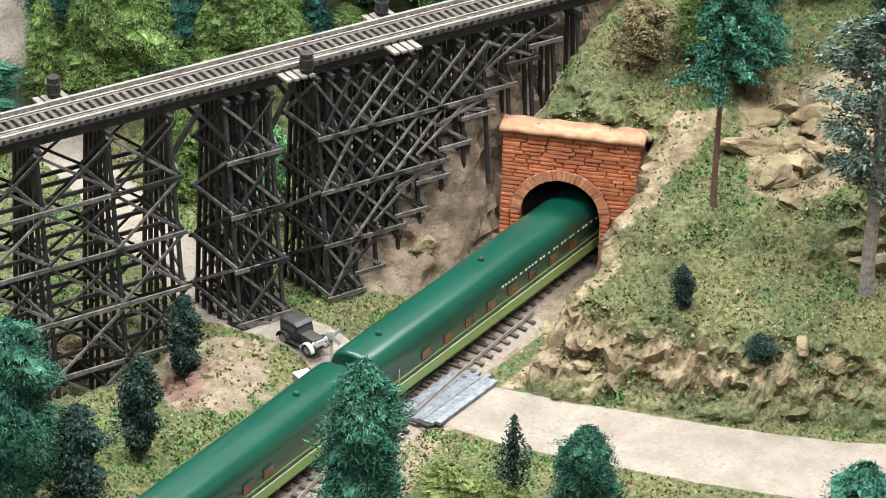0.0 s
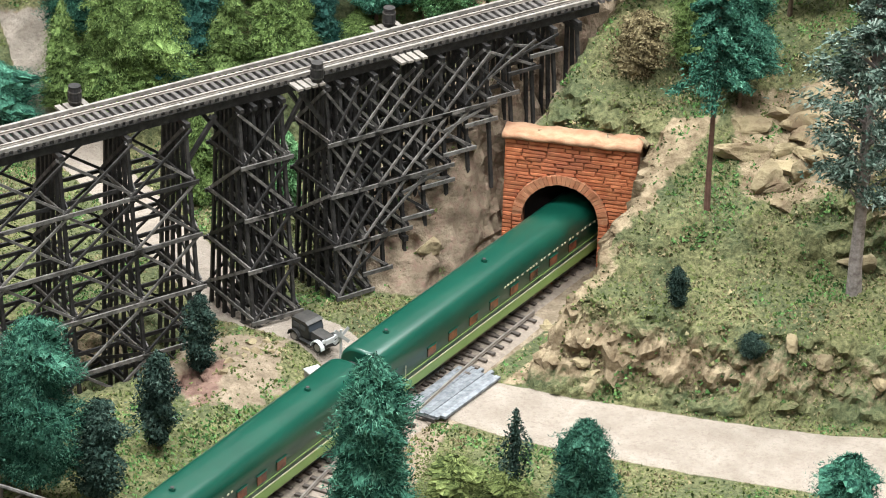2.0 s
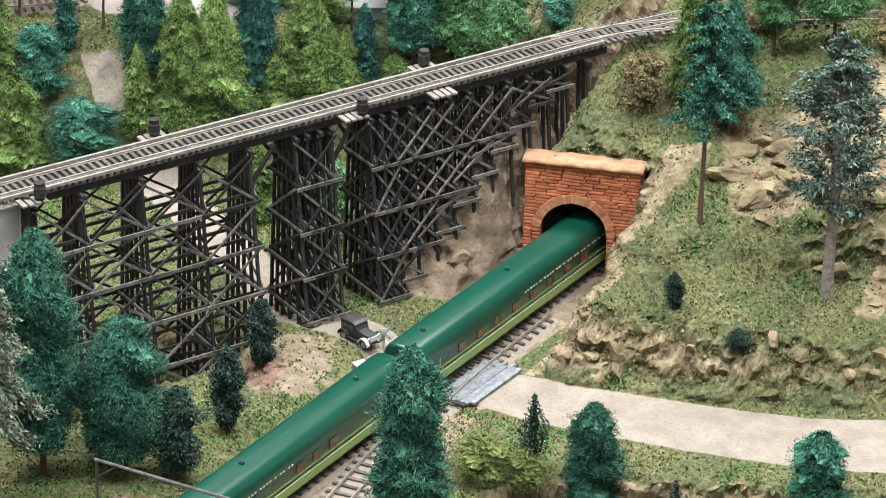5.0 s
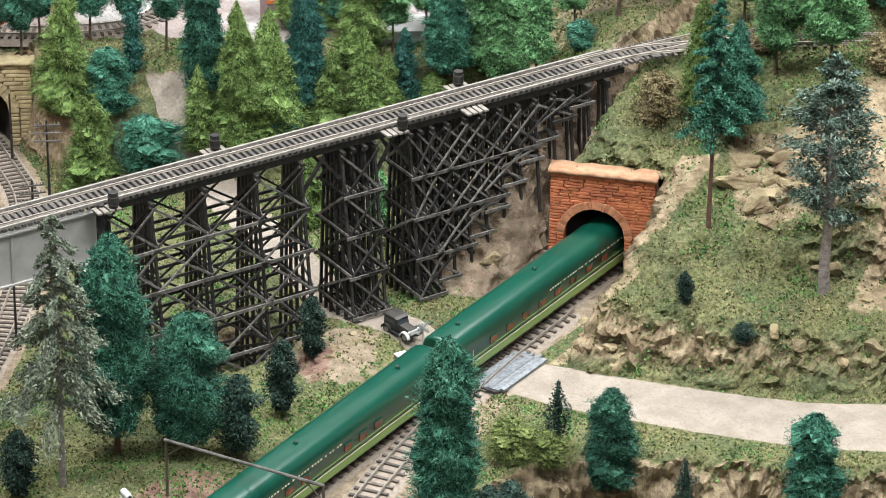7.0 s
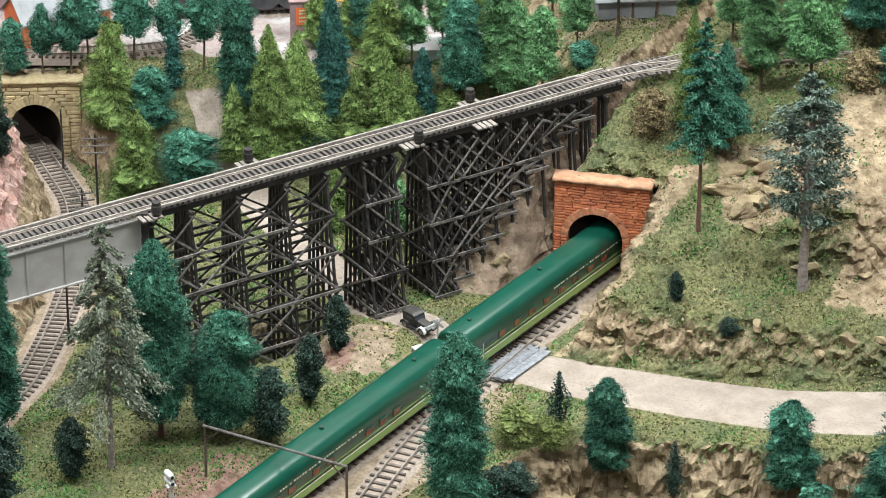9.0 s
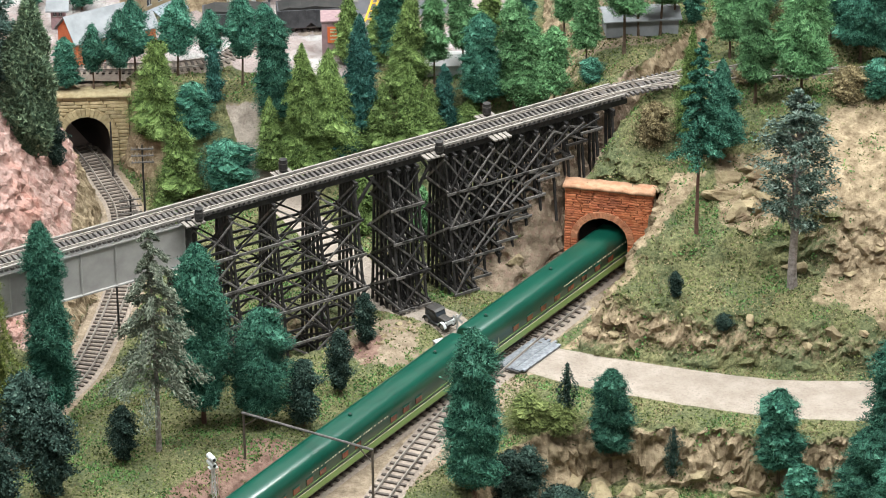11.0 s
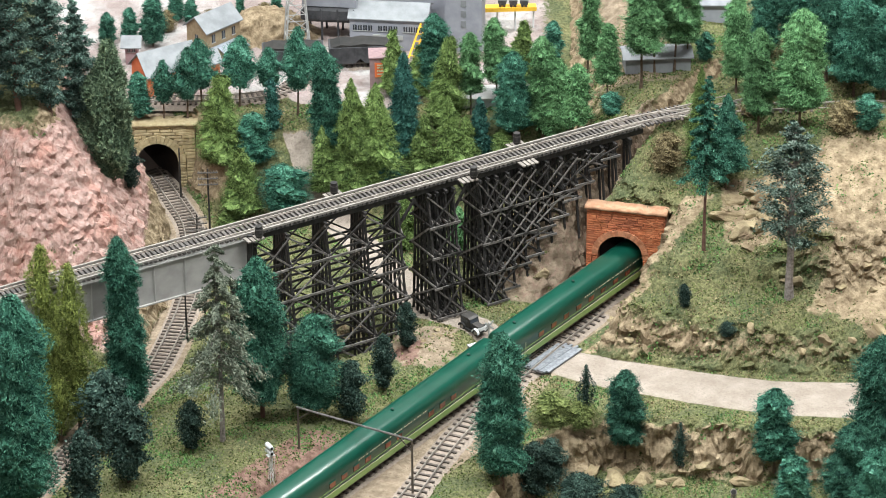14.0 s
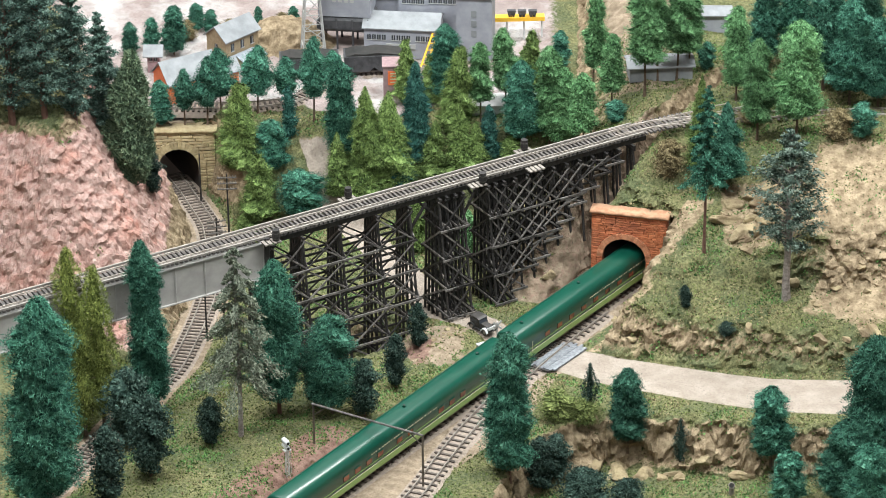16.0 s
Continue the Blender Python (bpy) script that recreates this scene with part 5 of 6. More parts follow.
tree("fir2", 0.083, 0.368, 0.135, 0.030)
tree("fir2", 0.065, 0.372, 0.159, 0.026)
tree("fir2", 0.112, 0.252, 0.106, 0.023)
tree("olive2", 0.008, 0.363, 0.028, 0.028)
tree("olive2", -0.041, 0.344, 0.078, 0.029)
tree("olive2", -0.135, 0.316, 0.037, 0.020)
tree("polefir", 0.127, 0.402, 0.171, 0.025)
tree("polefir", 0.152, 0.283, 0.124, 0.026)
tree("polefir", 0.198, 0.300, 0.184, 0.029)
tree("polefir", 0.218, 0.354, 0.177, 0.026)
tree("polefir", 0.245, 0.355, 0.159, 0.025)
tree("polefir", 0.263, 0.372, 0.133, 0.022)
tree("round", 0.158, 0.248, 0.035, 0.017)
tree("round", 0.288, 0.387, 0.047, 0.013)
tree("fir", 0.079, 0.572, 0.065, 0.020)
tree("fir2", 0.325, 0.266, 0.145, 0.030)
tree("fir2", 0.351, 0.187, 0.154, 0.029)
tree("fir2", 0.404, 0.172, 0.172, 0.039)
tree("fir", 0.367, 0.354, 0.159, 0.032)
tree("firdark", 0.448, 0.294, 0.205, 0.032)
tree("firdark", 0.483, 0.262, 0.159, 0.036)
tree("firdark", 0.522, 0.251, 0.138, 0.031)
tree("firdark", 0.507, 0.338, 0.184, 0.032)
tree("round", 0.494, 0.156, 0.056, 0.020)
tree("rust", 0.460, 0.159, 0.045, 0.025)
tree("fir", 0.412, 0.368, 0.167, 0.032)
tree("pine2", 0.306, 0.108, 0.143, 0.035)
tree("olive2", 0.273, 0.144, 0.148, 0.026)
tree("rust", 0.228, 0.137, 0.057, 0.023)
tree("rust", 0.340, 0.217, 0.022, 0.016)
tree("fir", -0.567, 0.622, 0.056, 0.017)
tree("fir", -0.537, 0.643, 0.054, 0.015)
tree("fir", -0.501, 0.623, 0.082, 0.026)
tree("fir", -0.474, 0.713, 0.046, 0.016)
tree("fir", -0.452, 0.702, 0.041, 0.014)
tree("fir", -0.381, 0.721, 0.038, 0.009)
tree("fir", -0.326, 0.702, 0.033, 0.012)
tree("rust", -0.344, 0.711, 0.029, 0.012)
tree("rust", -0.422, 0.711, 0.021, 0.016)
tree("rust", -0.484, 0.672, 0.038, 0.014)
bough_tree("pine_tree", "tall dark pine with a long bare trunk and drooping boughs", 0.273, 0.004, 0.252, 0.032, FIR, BARK_RED, 0.42, 64, 3, 0.40, 0.0038, 88, thick=0.009)
bough_tree("broadleaf_tree", "grey-green leafy tree with a pale forked trunk on the hillside", 0.381, -0.058, 0.249, 0.052, GREYLEAF, BARK_GREY, 0.27, 50, 4, 0.15, 0.0054, 74, fork=True, thick=0.022, outer=0.45)
bough_tree("spruce_tree", "dusty grey-green spruce with drooping open boughs", -0.330, -0.355, 0.277, 0.056, NEEDLE, BARK_GREY, 0.30, 40, 5, 0.75, 0.0046, 96, thick=0.011)
tree("lime", -0.548, -0.300, 0.262, 0.027)
tree("lime", -0.512, -0.296, 0.240, 0.025)
tree("lime", -0.534, -0.318, 0.200, 0.021)
for bx, by, bh, br, bs in ((-0.656, 0.030, 0.307, 0.042, 31), (-0.612, 0.029, 0.272, 0.037, 32), (-0.574, 0.042, 0.215, 0.033, 33), (-0.545, 0.103, 0.180, 0.028, 34), (-0.707, 0.038, 0.310, 0.044, 35), (-0.640, 0.085, 0.260, 0.036, 36)):
    bough_tree("tree", "large dark leafy tree with a reddish trunk on the rock", bx, by, bh, br, DARKBLUE, BARK_RED, 0.06, 70, bs, 0.25, 0.0046, 64, fork=True, thick=0.015)


# ---- trackside things ----
def level(x, y):
    return float(ground(x, y, False))


def portal_frame():
    """Thin pole frame that spans the main line."""
    a, b, h = Vector((-0.236, -0.364, level(-0.236, -0.364) - 0.002)), Vector((-0.095, -0.440, -0.001)), 0.0765
    top = thing("line_gantry", "thin brown steel gantry over the main line", "gantry", at=pose(*a))
    b = b - a
    z = h - a.z
    for p in (Vector((0, 0, 0)), b):
        part("pole", Shape().rod(p, (p.x, p.y, z), 0.0015, 0.0013, 8), BROWN_POLE, top)
    d = b.copy()
    d.z = 0
    d.normalize()
    part("beam", Shape().rod(Vector((0, 0, z)) - d * 0.002, Vector((b.x, b.y, z)) + d * 0.001, 0.0014, sides=6), TIMBER_LIGHT, top, "weathered cross beam")
    for p, s in ((Vector((0, 0, 0)), 1), (b, -1)):
        part("knee_brace", Shape().rod((p.x, p.y, z - 0.016), Vector((p.x, p.y, z - 0.001)) + d * s * 0.018, 0.0007, sides=6), BROWN_POLE, top)


portal_frame()


def signal():
    x, y = -0.266, -0.430
    top = thing("railway_signal", "silver two-headed signal on a lattice mast beside the line", "signal", at=pose(x, y, level(x, y) - 0.003, 0, 0, 30) @ Matrix.Scale(0.8, 4))
    for sx, sy in ((-1, -1), (1, -1), (1, 1), (-1, 1)):
        part("mast_leg", Shape().rod((sx * 0.003, sy * 0.003, 0), (sx * 0.0015, sy * 0.0015, 0.05), 0.0005, sides=5), SILVER, top)
    for j in range(5):
        part("lattice", Shape().rod((-0.0028, -0.0028, 0.008 * j + 0.003), (0.0026, -0.0026, 0.008 * j + 0.010), 0.0003, sides=4).rod((0.0028, -0.0028, 0.008 * j + 0.003), (0.0026, 0.0026, 0.008 * j + 0.010), 0.0003, sides=4), SILVER, top)
    part("ladder", Shape().rod((0.006, 0.006, 0), (0.004, 0.002, 0.048), 0.0003, sides=4).rod((0.008, 0.003, 0), (0.006, 0.0, 0.048), 0.0003, sides=4), SILVER, top)
    part("platform", Shape().box(-0.006, 0.006, -0.004, 0.004, 0.0500, 0.0512), SILVER, top)
    for z in (0.055, 0.064):
        head = part("signal_head", Shape().rod((0, 0.002, z), (0, 0.011, z), 0.0042, 0.0040, 14), SILVER, top, "silver round signal head")
        part("hood", Shape().rod((0, -0.005, z), (0, 0.002, z), 0.0036, 0.0042, 14), SILVER, head)
        part("lens", Shape().rod((0, -0.0056, z), (0, -0.005, z), 0.0022, sides=12), BLACKED, head, "dark lens")


signal()


def crossing():
    top = thing("grade_crossing", "weathered grey planks laid level with the rails where the road crosses", "crossing", kind="structure")
    rnd = random.Random(9)
    c = Vector((0.050, -0.098, 0.0))
    u = Vector((0.587, 0.8096, 0))
    v = Vector((0.8096, -0.587, 0))
    off = -0.028
    while off < 0.044:
        w = rnd.uniform(0.0036, 0.0046)
        lo, hi = -0.038 + rnd.uniform(-0.004, 0.004) + 0.10 * off, 0.036 + rnd.uniform(-0.004, 0.004) + 0.25 * off
        rail_near = min(abs(abs(off + w / 2) - 0.0091), 1)
        if rail_near > 0.0026:
            p, q = c + v * (off + w / 2) + u * lo, c + v * (off + w / 2) + u * hi
            z = 0.0036 + rnd.uniform(-0.0003, 0.0003)
            stick("plank", (p.x, p.y, z), (q.x, q.y, z), w * 0.94, 0.0022, PLANK, top)
        off += w
    a, b = c + u * -0.041 + v * 0.000, c + u * -0.038 + v * 0.044
    stick("edge_timber", (a.x, a.y, 0.004), (b.x, b.y, 0.004), 0.0022, 0.003, TIMBER, top)


crossing()


def relay_box(x, y, w, h, turn):
    top = thing("relay_box", "grey-tan trackside equipment box with a flat lid", "equipment box", "relay boxes", at=pose(x, y, level(x, y) - 0.002, 0, 0, turn))
    part("body", Shape().box(-w / 2, w / 2, -w * 0.38, w * 0.38, 0, h, chamfer=0.0004), PALE_PLANK, top)
    part("lid", Shape().box(-w * 0.56, w * 0.56, -w * 0.44, w * 0.44, h, h + 0.0016, chamfer=0.0004), WHITE, top, "whitish lid")
    part("door", Shape().box(-w * 0.42, w * 0.42, -w * 0.38 - 0.0006, -w * 0.38, 0.003, h - 0.002), PALE_PLANK, top)


relay_box(0.070, -0.002, 0.0135, 0.029, 25)
relay_box(-0.026, -0.114, 0.0115, 0.022, 30)


def motor_car():
    top = thing("vintage_car", "black vintage sedan with pale wheels parked beside the trestle", "car", at=pose(-0.025, -0.057, level(-0.025, -0.057) + 0.001, 0, 0, -46) @ Matrix.Scale(0.9, 4))
    cab = [(-0.020, 0.0075), (-0.0205, 0.0185), (-0.0185, 0.0205), (-0.004, 0.0208), (-0.0015, 0.0196), (0.0005, 0.0140), (0.0005, 0.0075)]
    part("cab", Shape().prism(cab, -0.0085, 0.0085), BLACKED, top, "black closed cab")
    part("roof", Shape().prism([(-0.0212, 0.0200), (-0.0195, 0.0218), (-0.004, 0.0221), (-0.0002, 0.0205), (-0.001, 0.0196), (-0.019, 0.0198)], -0.0090, 0.0090), IRON, top, "dull grey roof")
    for sg in (-1, 1):
        for x0, x1 in ((-0.0185, -0.0115), (-0.0105, -0.0035)):
            part("side_window", Shape().box(x0, x1, min(sg * 0.0085, sg * 0.0088), max(sg * 0.0085, sg * 0.0088), 0.0135, 0.0182), PANE, top, "dark side window")
    part("windscreen", Shape().add([(-0.0013, -0.0075, 0.0194), (-0.0013, 0.0075, 0.0194), (0.0009, 0.0075, 0.0142), (0.0009, -0.0075, 0.0142)], [(0, 3, 2, 1)]), PANE, top)
    part("bonnet", Shape().prism([(0.0, 0.0070), (0.0, 0.0138), (0.016, 0.0126), (0.0168, 0.0118), (0.0168, 0.0070)], -0.0056, 0.0056), IRON, top, "dark grey bonnet")
    part("radiator", Shape().box(0.0168, 0.0178, -0.0052, 0.0052, 0.006, 0.0126, chamfer=0.0004), SILVER, top, "pale radiator")
    part("chassis", Shape().box(-0.022, 0.018, -0.0065, 0.0065, 0.0045, 0.0075), BLACKED, top)
    for sg in (-1, 1):
        part("running_board", Shape().box(-0.012, 0.008, min(sg * 0.0075, sg * 0.0115), max(sg * 0.0075, sg * 0.0115), 0.0048, 0.0056), BLACKED, top)
        for x in (-0.0155, 0.0125):
            arc = [(x + 0.0068 * math.cos(math.pi * i / 8), 0.0048 + 0.0068 * math.sin(math.pi * i / 8)) for i in range(9)]
            arc += [(x + 0.0059 * math.cos(math.pi * i / 8), 0.0048 + 0.0059 * math.sin(math.pi * i / 8)) for i in range(8, -1, -1)]
            part("mudguard", Shape().prism(arc, min(sg * 0.0078, sg * 0.0118), max(sg * 0.0078, sg * 0.0118)), SILVER if x > 0 and sg < 0 else BLACKED, top)
            wheel = part("wheel", Shape().rod((x, sg * 0.0083, 0.0050), (x, sg * 0.0104, 0.0050), 0.0033, sides=14), PALE_PLANK, top, "pale spoked wheel")
            part("tyre", Shape().rod((x, sg * 0.0080, 0.0050), (x, sg * 0.0101, 0.0050), 0.0050, sides=16), BLACKED, wheel)
        part("headlamp", Shape().rod((0.0160, sg * 0.0068, 0.0115), (0.0178, sg * 0.0068, 0.0115), 0.0014, 0.0018, 10), SILVER, top)


motor_car()


def crossbuck(x, y, turn):
    top = thing("crossing_sign", "white crossed boards on a post at the crossing", "sign", at=pose(x, y, level(x, y) - 0.002, 0, 0, turn))
    part("post", Shape().rod((0, 0, 0), (0, 0, 0.036), 0.0010, sides=8), WHITE, top)
    for s in (-1, 1):
        part("board", Shape().box(-0.0085, 0.0085, -0.0016 - 0.0005 * s, -0.0011 - 0.0005 * s, -0.0013, 0.0013, pose(0, 0, 0.031, 0, 45 * s, 0)), WHITE, top, "white weathered board")


crossbuck(-0.006, -0.078, 25)


def telegraph_pole(x, y, height, arms, turn):
    top = thing("telegraph_pole", "dark telegraph pole with cross-arms and insulators", "telegraph pole", "telegraph poles", at=pose(x, y, level(x, y) - 0.003, 0, 0, turn))
    part("pole", Shape().rod((0, 0, 0), (0, 0, height), 0.0016, 0.0010, 8), TIMBER, top)
    for j in range(arms):
        z = height - 0.006 - 0.009 * j
        arm = part("cross_arm", Shape().box(-0.014, 0.014, -0.0022, -0.0010, z, z + 0.0016), TIMBER_LIGHT, top)
        for k in (-0.0125, -0.0085, -0.0045, 0.0045, 0.0085, 0.0125):
            part("insulator", Shape().rod((k, -0.0016, z + 0.0016), (k, -0.0016, z + 0.0040), 0.0007, 0.0005, 6), PALE_PLANK, arm)


telegraph_pole(-0.393, 0.247, 0.097, 3, 5)
telegraph_pole(-0.399, -0.061, 0.088, 1, -20)
telegraph_pole(-0.440, 0.335, 0.085, 0, 0)
telegraph_pole(-0.408, 0.222, 0.040, 3, 15)


def vent_pipe():
    x, y = 0.298, -0.347
    top = thing("vent_pipe", "small tan upright pipe with a bent mouth in the rocks", "pipe", at=pose(x, y, level(x, y) - 0.002))
    part("stem", Shape().rod((0, 0, 0), (0, 0, 0.014), 0.0032, sides=12), PALE_PLANK, top)
    part("mouth", Shape().rod((0, 0.001, 0.0150), (0, -0.005, 0.0180), 0.0040, 0.0042, 12), PALE_PLANK, top)
    part("bore", Shape().rod((0, -0.0050, 0.0180), (0, -0.0054, 0.0182), 0.0032, sides=12), BLACKED, top, "dark opening")


vent_pipe()


# ---- town and mine at the back ----
def windows_on(parent, m, x0, x1, z, w, h, count, y, deep=0.0008):
    for i in range(count):
        x = x0 + (x1 - x0) * (i + 0.5) / count
        win = part("window", Shape().box(x - w / 2, x + w / 2, y - deep, y, z, z + h, m), PANE, parent)
        part("window_frame", Shape().box(x - w / 2 - 0.0008, x + w / 2 + 0.0008, y - deep - 0.0006, y - 0.0001, z - 0.0010, z, m).box(x - 0.0003, x + 0.0003, y - deep - 0.0005, y - 0.0001, z, z + h, m), WHITE, win)


def gabled(name, label, x, y, turn, lx, ly, wall_h, rise, wall, roof, group="", z=None, over=0.004, wins=(), side_wins=()):
    """A gabled house: ridge along its x, front on -y."""
    z = level(x, y) - 0.002 if z is None else z
    top = thing(name, label, "building", group, at=pose(x, y, z, 0, 0, turn))
    hx, hy = lx / 2, ly / 2
    s = Shape().box(-hx, hx, -hy, hy, 0, wall_h)
    s.add([(-hx, -hy, wall_h), (-hx, hy, wall_h), (-hx, 0, wall_h + rise), (hx, -hy, wall_h), (hx, hy, wall_h), (hx, 0, wall_h + rise)], [(0, 2, 1), (3, 4, 5), (0, 3, 5, 2), (1, 2, 5, 4)])
    part("wall", s, wall, top)
    for sg in (-1, 1):
        k = rise / hy
        a, b = (sg * (hy + over), wall_h - over * k + 0.0006), (0, wall_h + rise + 0.0006)
        t = 0.0016
        pts = [(xx, yy, zz + d) for xx in (-hx - over, hx + over) for d in (0, t) for yy, zz in (a, b)]
        part("roof", Shape().add(pts, [(0, 1, 3, 2), (6, 7, 5, 4), (2, 3, 7, 6), (4, 5, 1, 0), (0, 2, 6, 4), (1, 5, 7, 3)]), roof, top)
    for q in wins:
        windows_on(top, None, *q, -hy)
    m = pose(0, 0, 0, 0, 0, 90)
    for q in side_wins:
        windows_on(top, pose(0, 0, 0, 0, 0, -90), *q, -hx)
        windows_on(top, m, *q, -hx)
    return top


gabled("orange_house", "orange boarded depot with a pale grey gabled roof", -0.470, 0.487, 32, 0.080, 0.052, 0.038, 0.024, ORANGE_WALL, SHED_ROOF, wins=((-0.03, 0.03, 0.012, 0.007, 0.014, 3),), side_wins=((-0.014, 0.014, 0.012, 0.006, 0.012, 2),))
gabled("depot_annex", "small orange annex with a pale roof", -0.418, 0.520, 32, 0.036, 0.030, 0.028, 0.012, ORANGE_WALL, SHED_ROOF)
gabled("brick_house", "tan brick two-storey house with a blue-grey tin roof", -0.412, 0.622, 48, 0.066, 0.042, 0.042, 0.017, TAN_WALL, SHED_ROOF, wins=((-0.03, 0.03, 0.022, 0.006, 0.012, 3), (-0.03, 0.03, 0.004, 0.006, 0.011, 3)), side_wins=((-0.014, 0.014, 0.020, 0.006, 0.012, 1),))
gabled("lean_to", "low lean-to with a blue-grey roof beside the brick house", -0.386, 0.590, 48, 0.040, 0.026, 0.016, 0.005, TAN_WALL, TIN_BLUE)
gabled("signal_tower", "narrow red tower with a small hipped roof", -0.525, 0.564, 0, 0.018, 0.018, 0.036, 0.008, BROWN_WALL, SHED_ROOF, over=0.006, wins=((-0.007, 0.007, 0.024, 0.004, 0.007, 2),))


def mine():
    z = level(-0.136, 0.627) - 0.002
    shed = gabled("mine_shed", "long grey corrugated breaker shed with a pale tin roof", -0.155, 0.645, -6, 0.112, 0.060, 0.048, 0.014, SHED, SHED_ROOF, "mine buildings", z, 0.003, wins=((-0.052, -0.022, 0.030, 0.0055, 0.008, 4), (-0.015, 0.015, 0.030, 0.0055, 0.008, 4), (0.022, 0.052, 0.030, 0.0055, 0.008, 4)))
    part("sign_board", Shape().box(-0.022, 0.022, -0.0325, -0.0310, 0.0175, 0.0245), WHITE, shed, "white name board")
    for k in range(6):
        part("sign_bar", Shape().box(-0.018 + 0.006 * k, -0.0145 + 0.006 * k, -0.0331, -0.0326, 0.0195, 0.0225), SHED, shed, "grey lettering bar")
    tower = gabled("mine_tower", "tall narrow grey hoist tower with a pale roof", -0.046, 0.616, -6, 0.054, 0.040, 0.108, 0.010, SHED, SHED_ROOF, "mine buildings", z, 0.003)
    for k in range(3):
        part("louvre", Shape().box(-0.004, 0.004, -0.0212, -0.0204, 0.045 + 0.016 * k, 0.055 + 0.016 * k), SHED_ROOF, tower)
    upper = gabled("mine_upper_house", "grey corrugated screening house with rows of dark windows", -0.101, 0.710, -6, 0.120, 0.060, 0.092, 0.012, SHED, SHED_ROOF, "mine buildings", z, 0.003, wins=((-0.055, -0.020, 0.060, 0.0055, 0.008, 5), (-0.015, 0.030, 0.062, 0.0055, 0.008, 6), (-0.055, 0.030, 0.076, 0.0055, 0.008, 9)))
    gabled("mine_lean_to", "grey lean-to beside the screening house", -0.174, 0.728, -6, 0.050, 0.050, 0.060, 0.010, SHED, SHED_ROOF, "mine buildings", z, 0.003)
    # coal bin on legs
    top = thing("coal_bin", "coal bin with grey upper walls over black hoppers on legs", "building", "mine buildings", at=pose(-0.241, 0.664, z, 0, 0, -6))
    part("upper_wall", Shape().box(-0.040, 0.040, -0.026, 0.026, 0.058, 0.105), SHED, top)
    part("roof", Shape().prism([(-0.043, 0.105), (0.043, 0.105), (0.0, 0.116)], -0.029, 0.029), SHED_ROOF, top)
    for k in range(4):
        part("lettering_bar", Shape().box(-0.018 + 0.009 * k, -0.012 + 0.009 * k, -0.0268, -0.0262, 0.082, 0.088), WHITE, top, "pale lettering bar")
    part("hopper", Shape().box(-0.042, 0.042, -0.028, 0.028, 0.032, 0.0578, chamfer=0.006), COAL, top, "black slatted hopper")
    for sx in (-0.036, -0.012, 0.012, 0.036):
        part("rib", Shape().box(sx - 0.001, sx + 0.001, -0.0292, -0.028, 0.036, 0.056), COAL, top)
        for sy in (-0.022, 0.022):
            part("leg", Shape().rod((sx, sy, 0), (sx, sy, 0.034), 0.0016, sides=6), COAL, top)
    # white lattice headframe
    top = thing("headframe", "white steel lattice headframe beside the coal bin", "tower", at=pose(-0.290, 0.616, z, 0, 0, 10))
    hgt = 0.125
    corner = [(-1, -1), (1, -1), (1, 1), (-1, 1)]
    for sx, sy in corner:
        part("leg", Shape().rod((sx * 0.018, sy * 0.014, 0), (sx * 0.009, sy * 0.008, hgt), 0.0013, sides=6), WHITE, top)
    for j in range(5):
        f0, f1 = j / 5, (j + 1) / 5
        for i in range(4):
            (ax, ay), (bx, by) = corner[i], corner[(i + 1) % 4]
            g = lambda c, s, f: c * (s[0] + (s[1] - s[0]) * f)
            p = (g(ax, (0.018, 0.009), f0), g(ay, (0.014, 0.008), f0), hgt * f0)
            q = (g(bx, (0.018, 0.009), f1), g(by, (0.014, 0.008), f1), hgt * f1)
            r = (g(ax, (0.018, 0.009), f1), g(ay, (0.014, 0.008), f1), hgt * f1)
            part("brace", Shape().rod(p, q, 0.0007, sides=5), WHITE, top)
            part("girt", Shape().rod(r, q, 0.0007, sides=5), WHITE, top)
    part("sheave_house", Shape().box(-0.014, 0.014, -0.012, 0.012, hgt, hgt + 0.012, chamfer=0.001), SHED_ROOF, top)
    # yellow conveyor
    top = thing("conveyor", "steep yellow steel conveyor between trees", "conveyor", at=pose(-0.124, 0.579, z))
    for sg in (-1, 1):
        part("side_beam", Shape().rod((sg * 0.004, 0, 0.002), (sg * 0.004 + 0.018, 0.03, 0.045), 0.0016, sides=6), YELLOW, top)
    for j in range(5):
        f = (j + 0.5) / 5
        part("tread", Shape().rod((-0.004 + 0.018 * f, 0.03 * f, 0.002 + 0.043 * f), (0.004 + 0.018 * f, 0.03 * f, 0.002 + 0.043 * f), 0.0008, sides=5), YELLOW, top)
    # yellow loading trestle with tubs
    top = thing("loading_platform", "yellow loading platform on thin grey posts", "platform", at=pose(0.013, 0.686, z, 0, 0, 4))
    part("deck", Shape().box(-0.044, 0.044, -0.008, 0.008, 0.034, 0.038), YELLOW, top)
    part("edge", Shape().box(-0.044, 0.044, -0.0088, -0.0082, 0.033, 0.0395), YELLOW, top)
    for sx in (-0.040, -0.013, 0.013, 0.040):
        part("post", Shape().rod((sx, 0, 0), (sx, 0, 0.034), 0.0014, sides=6), SILVER, top)
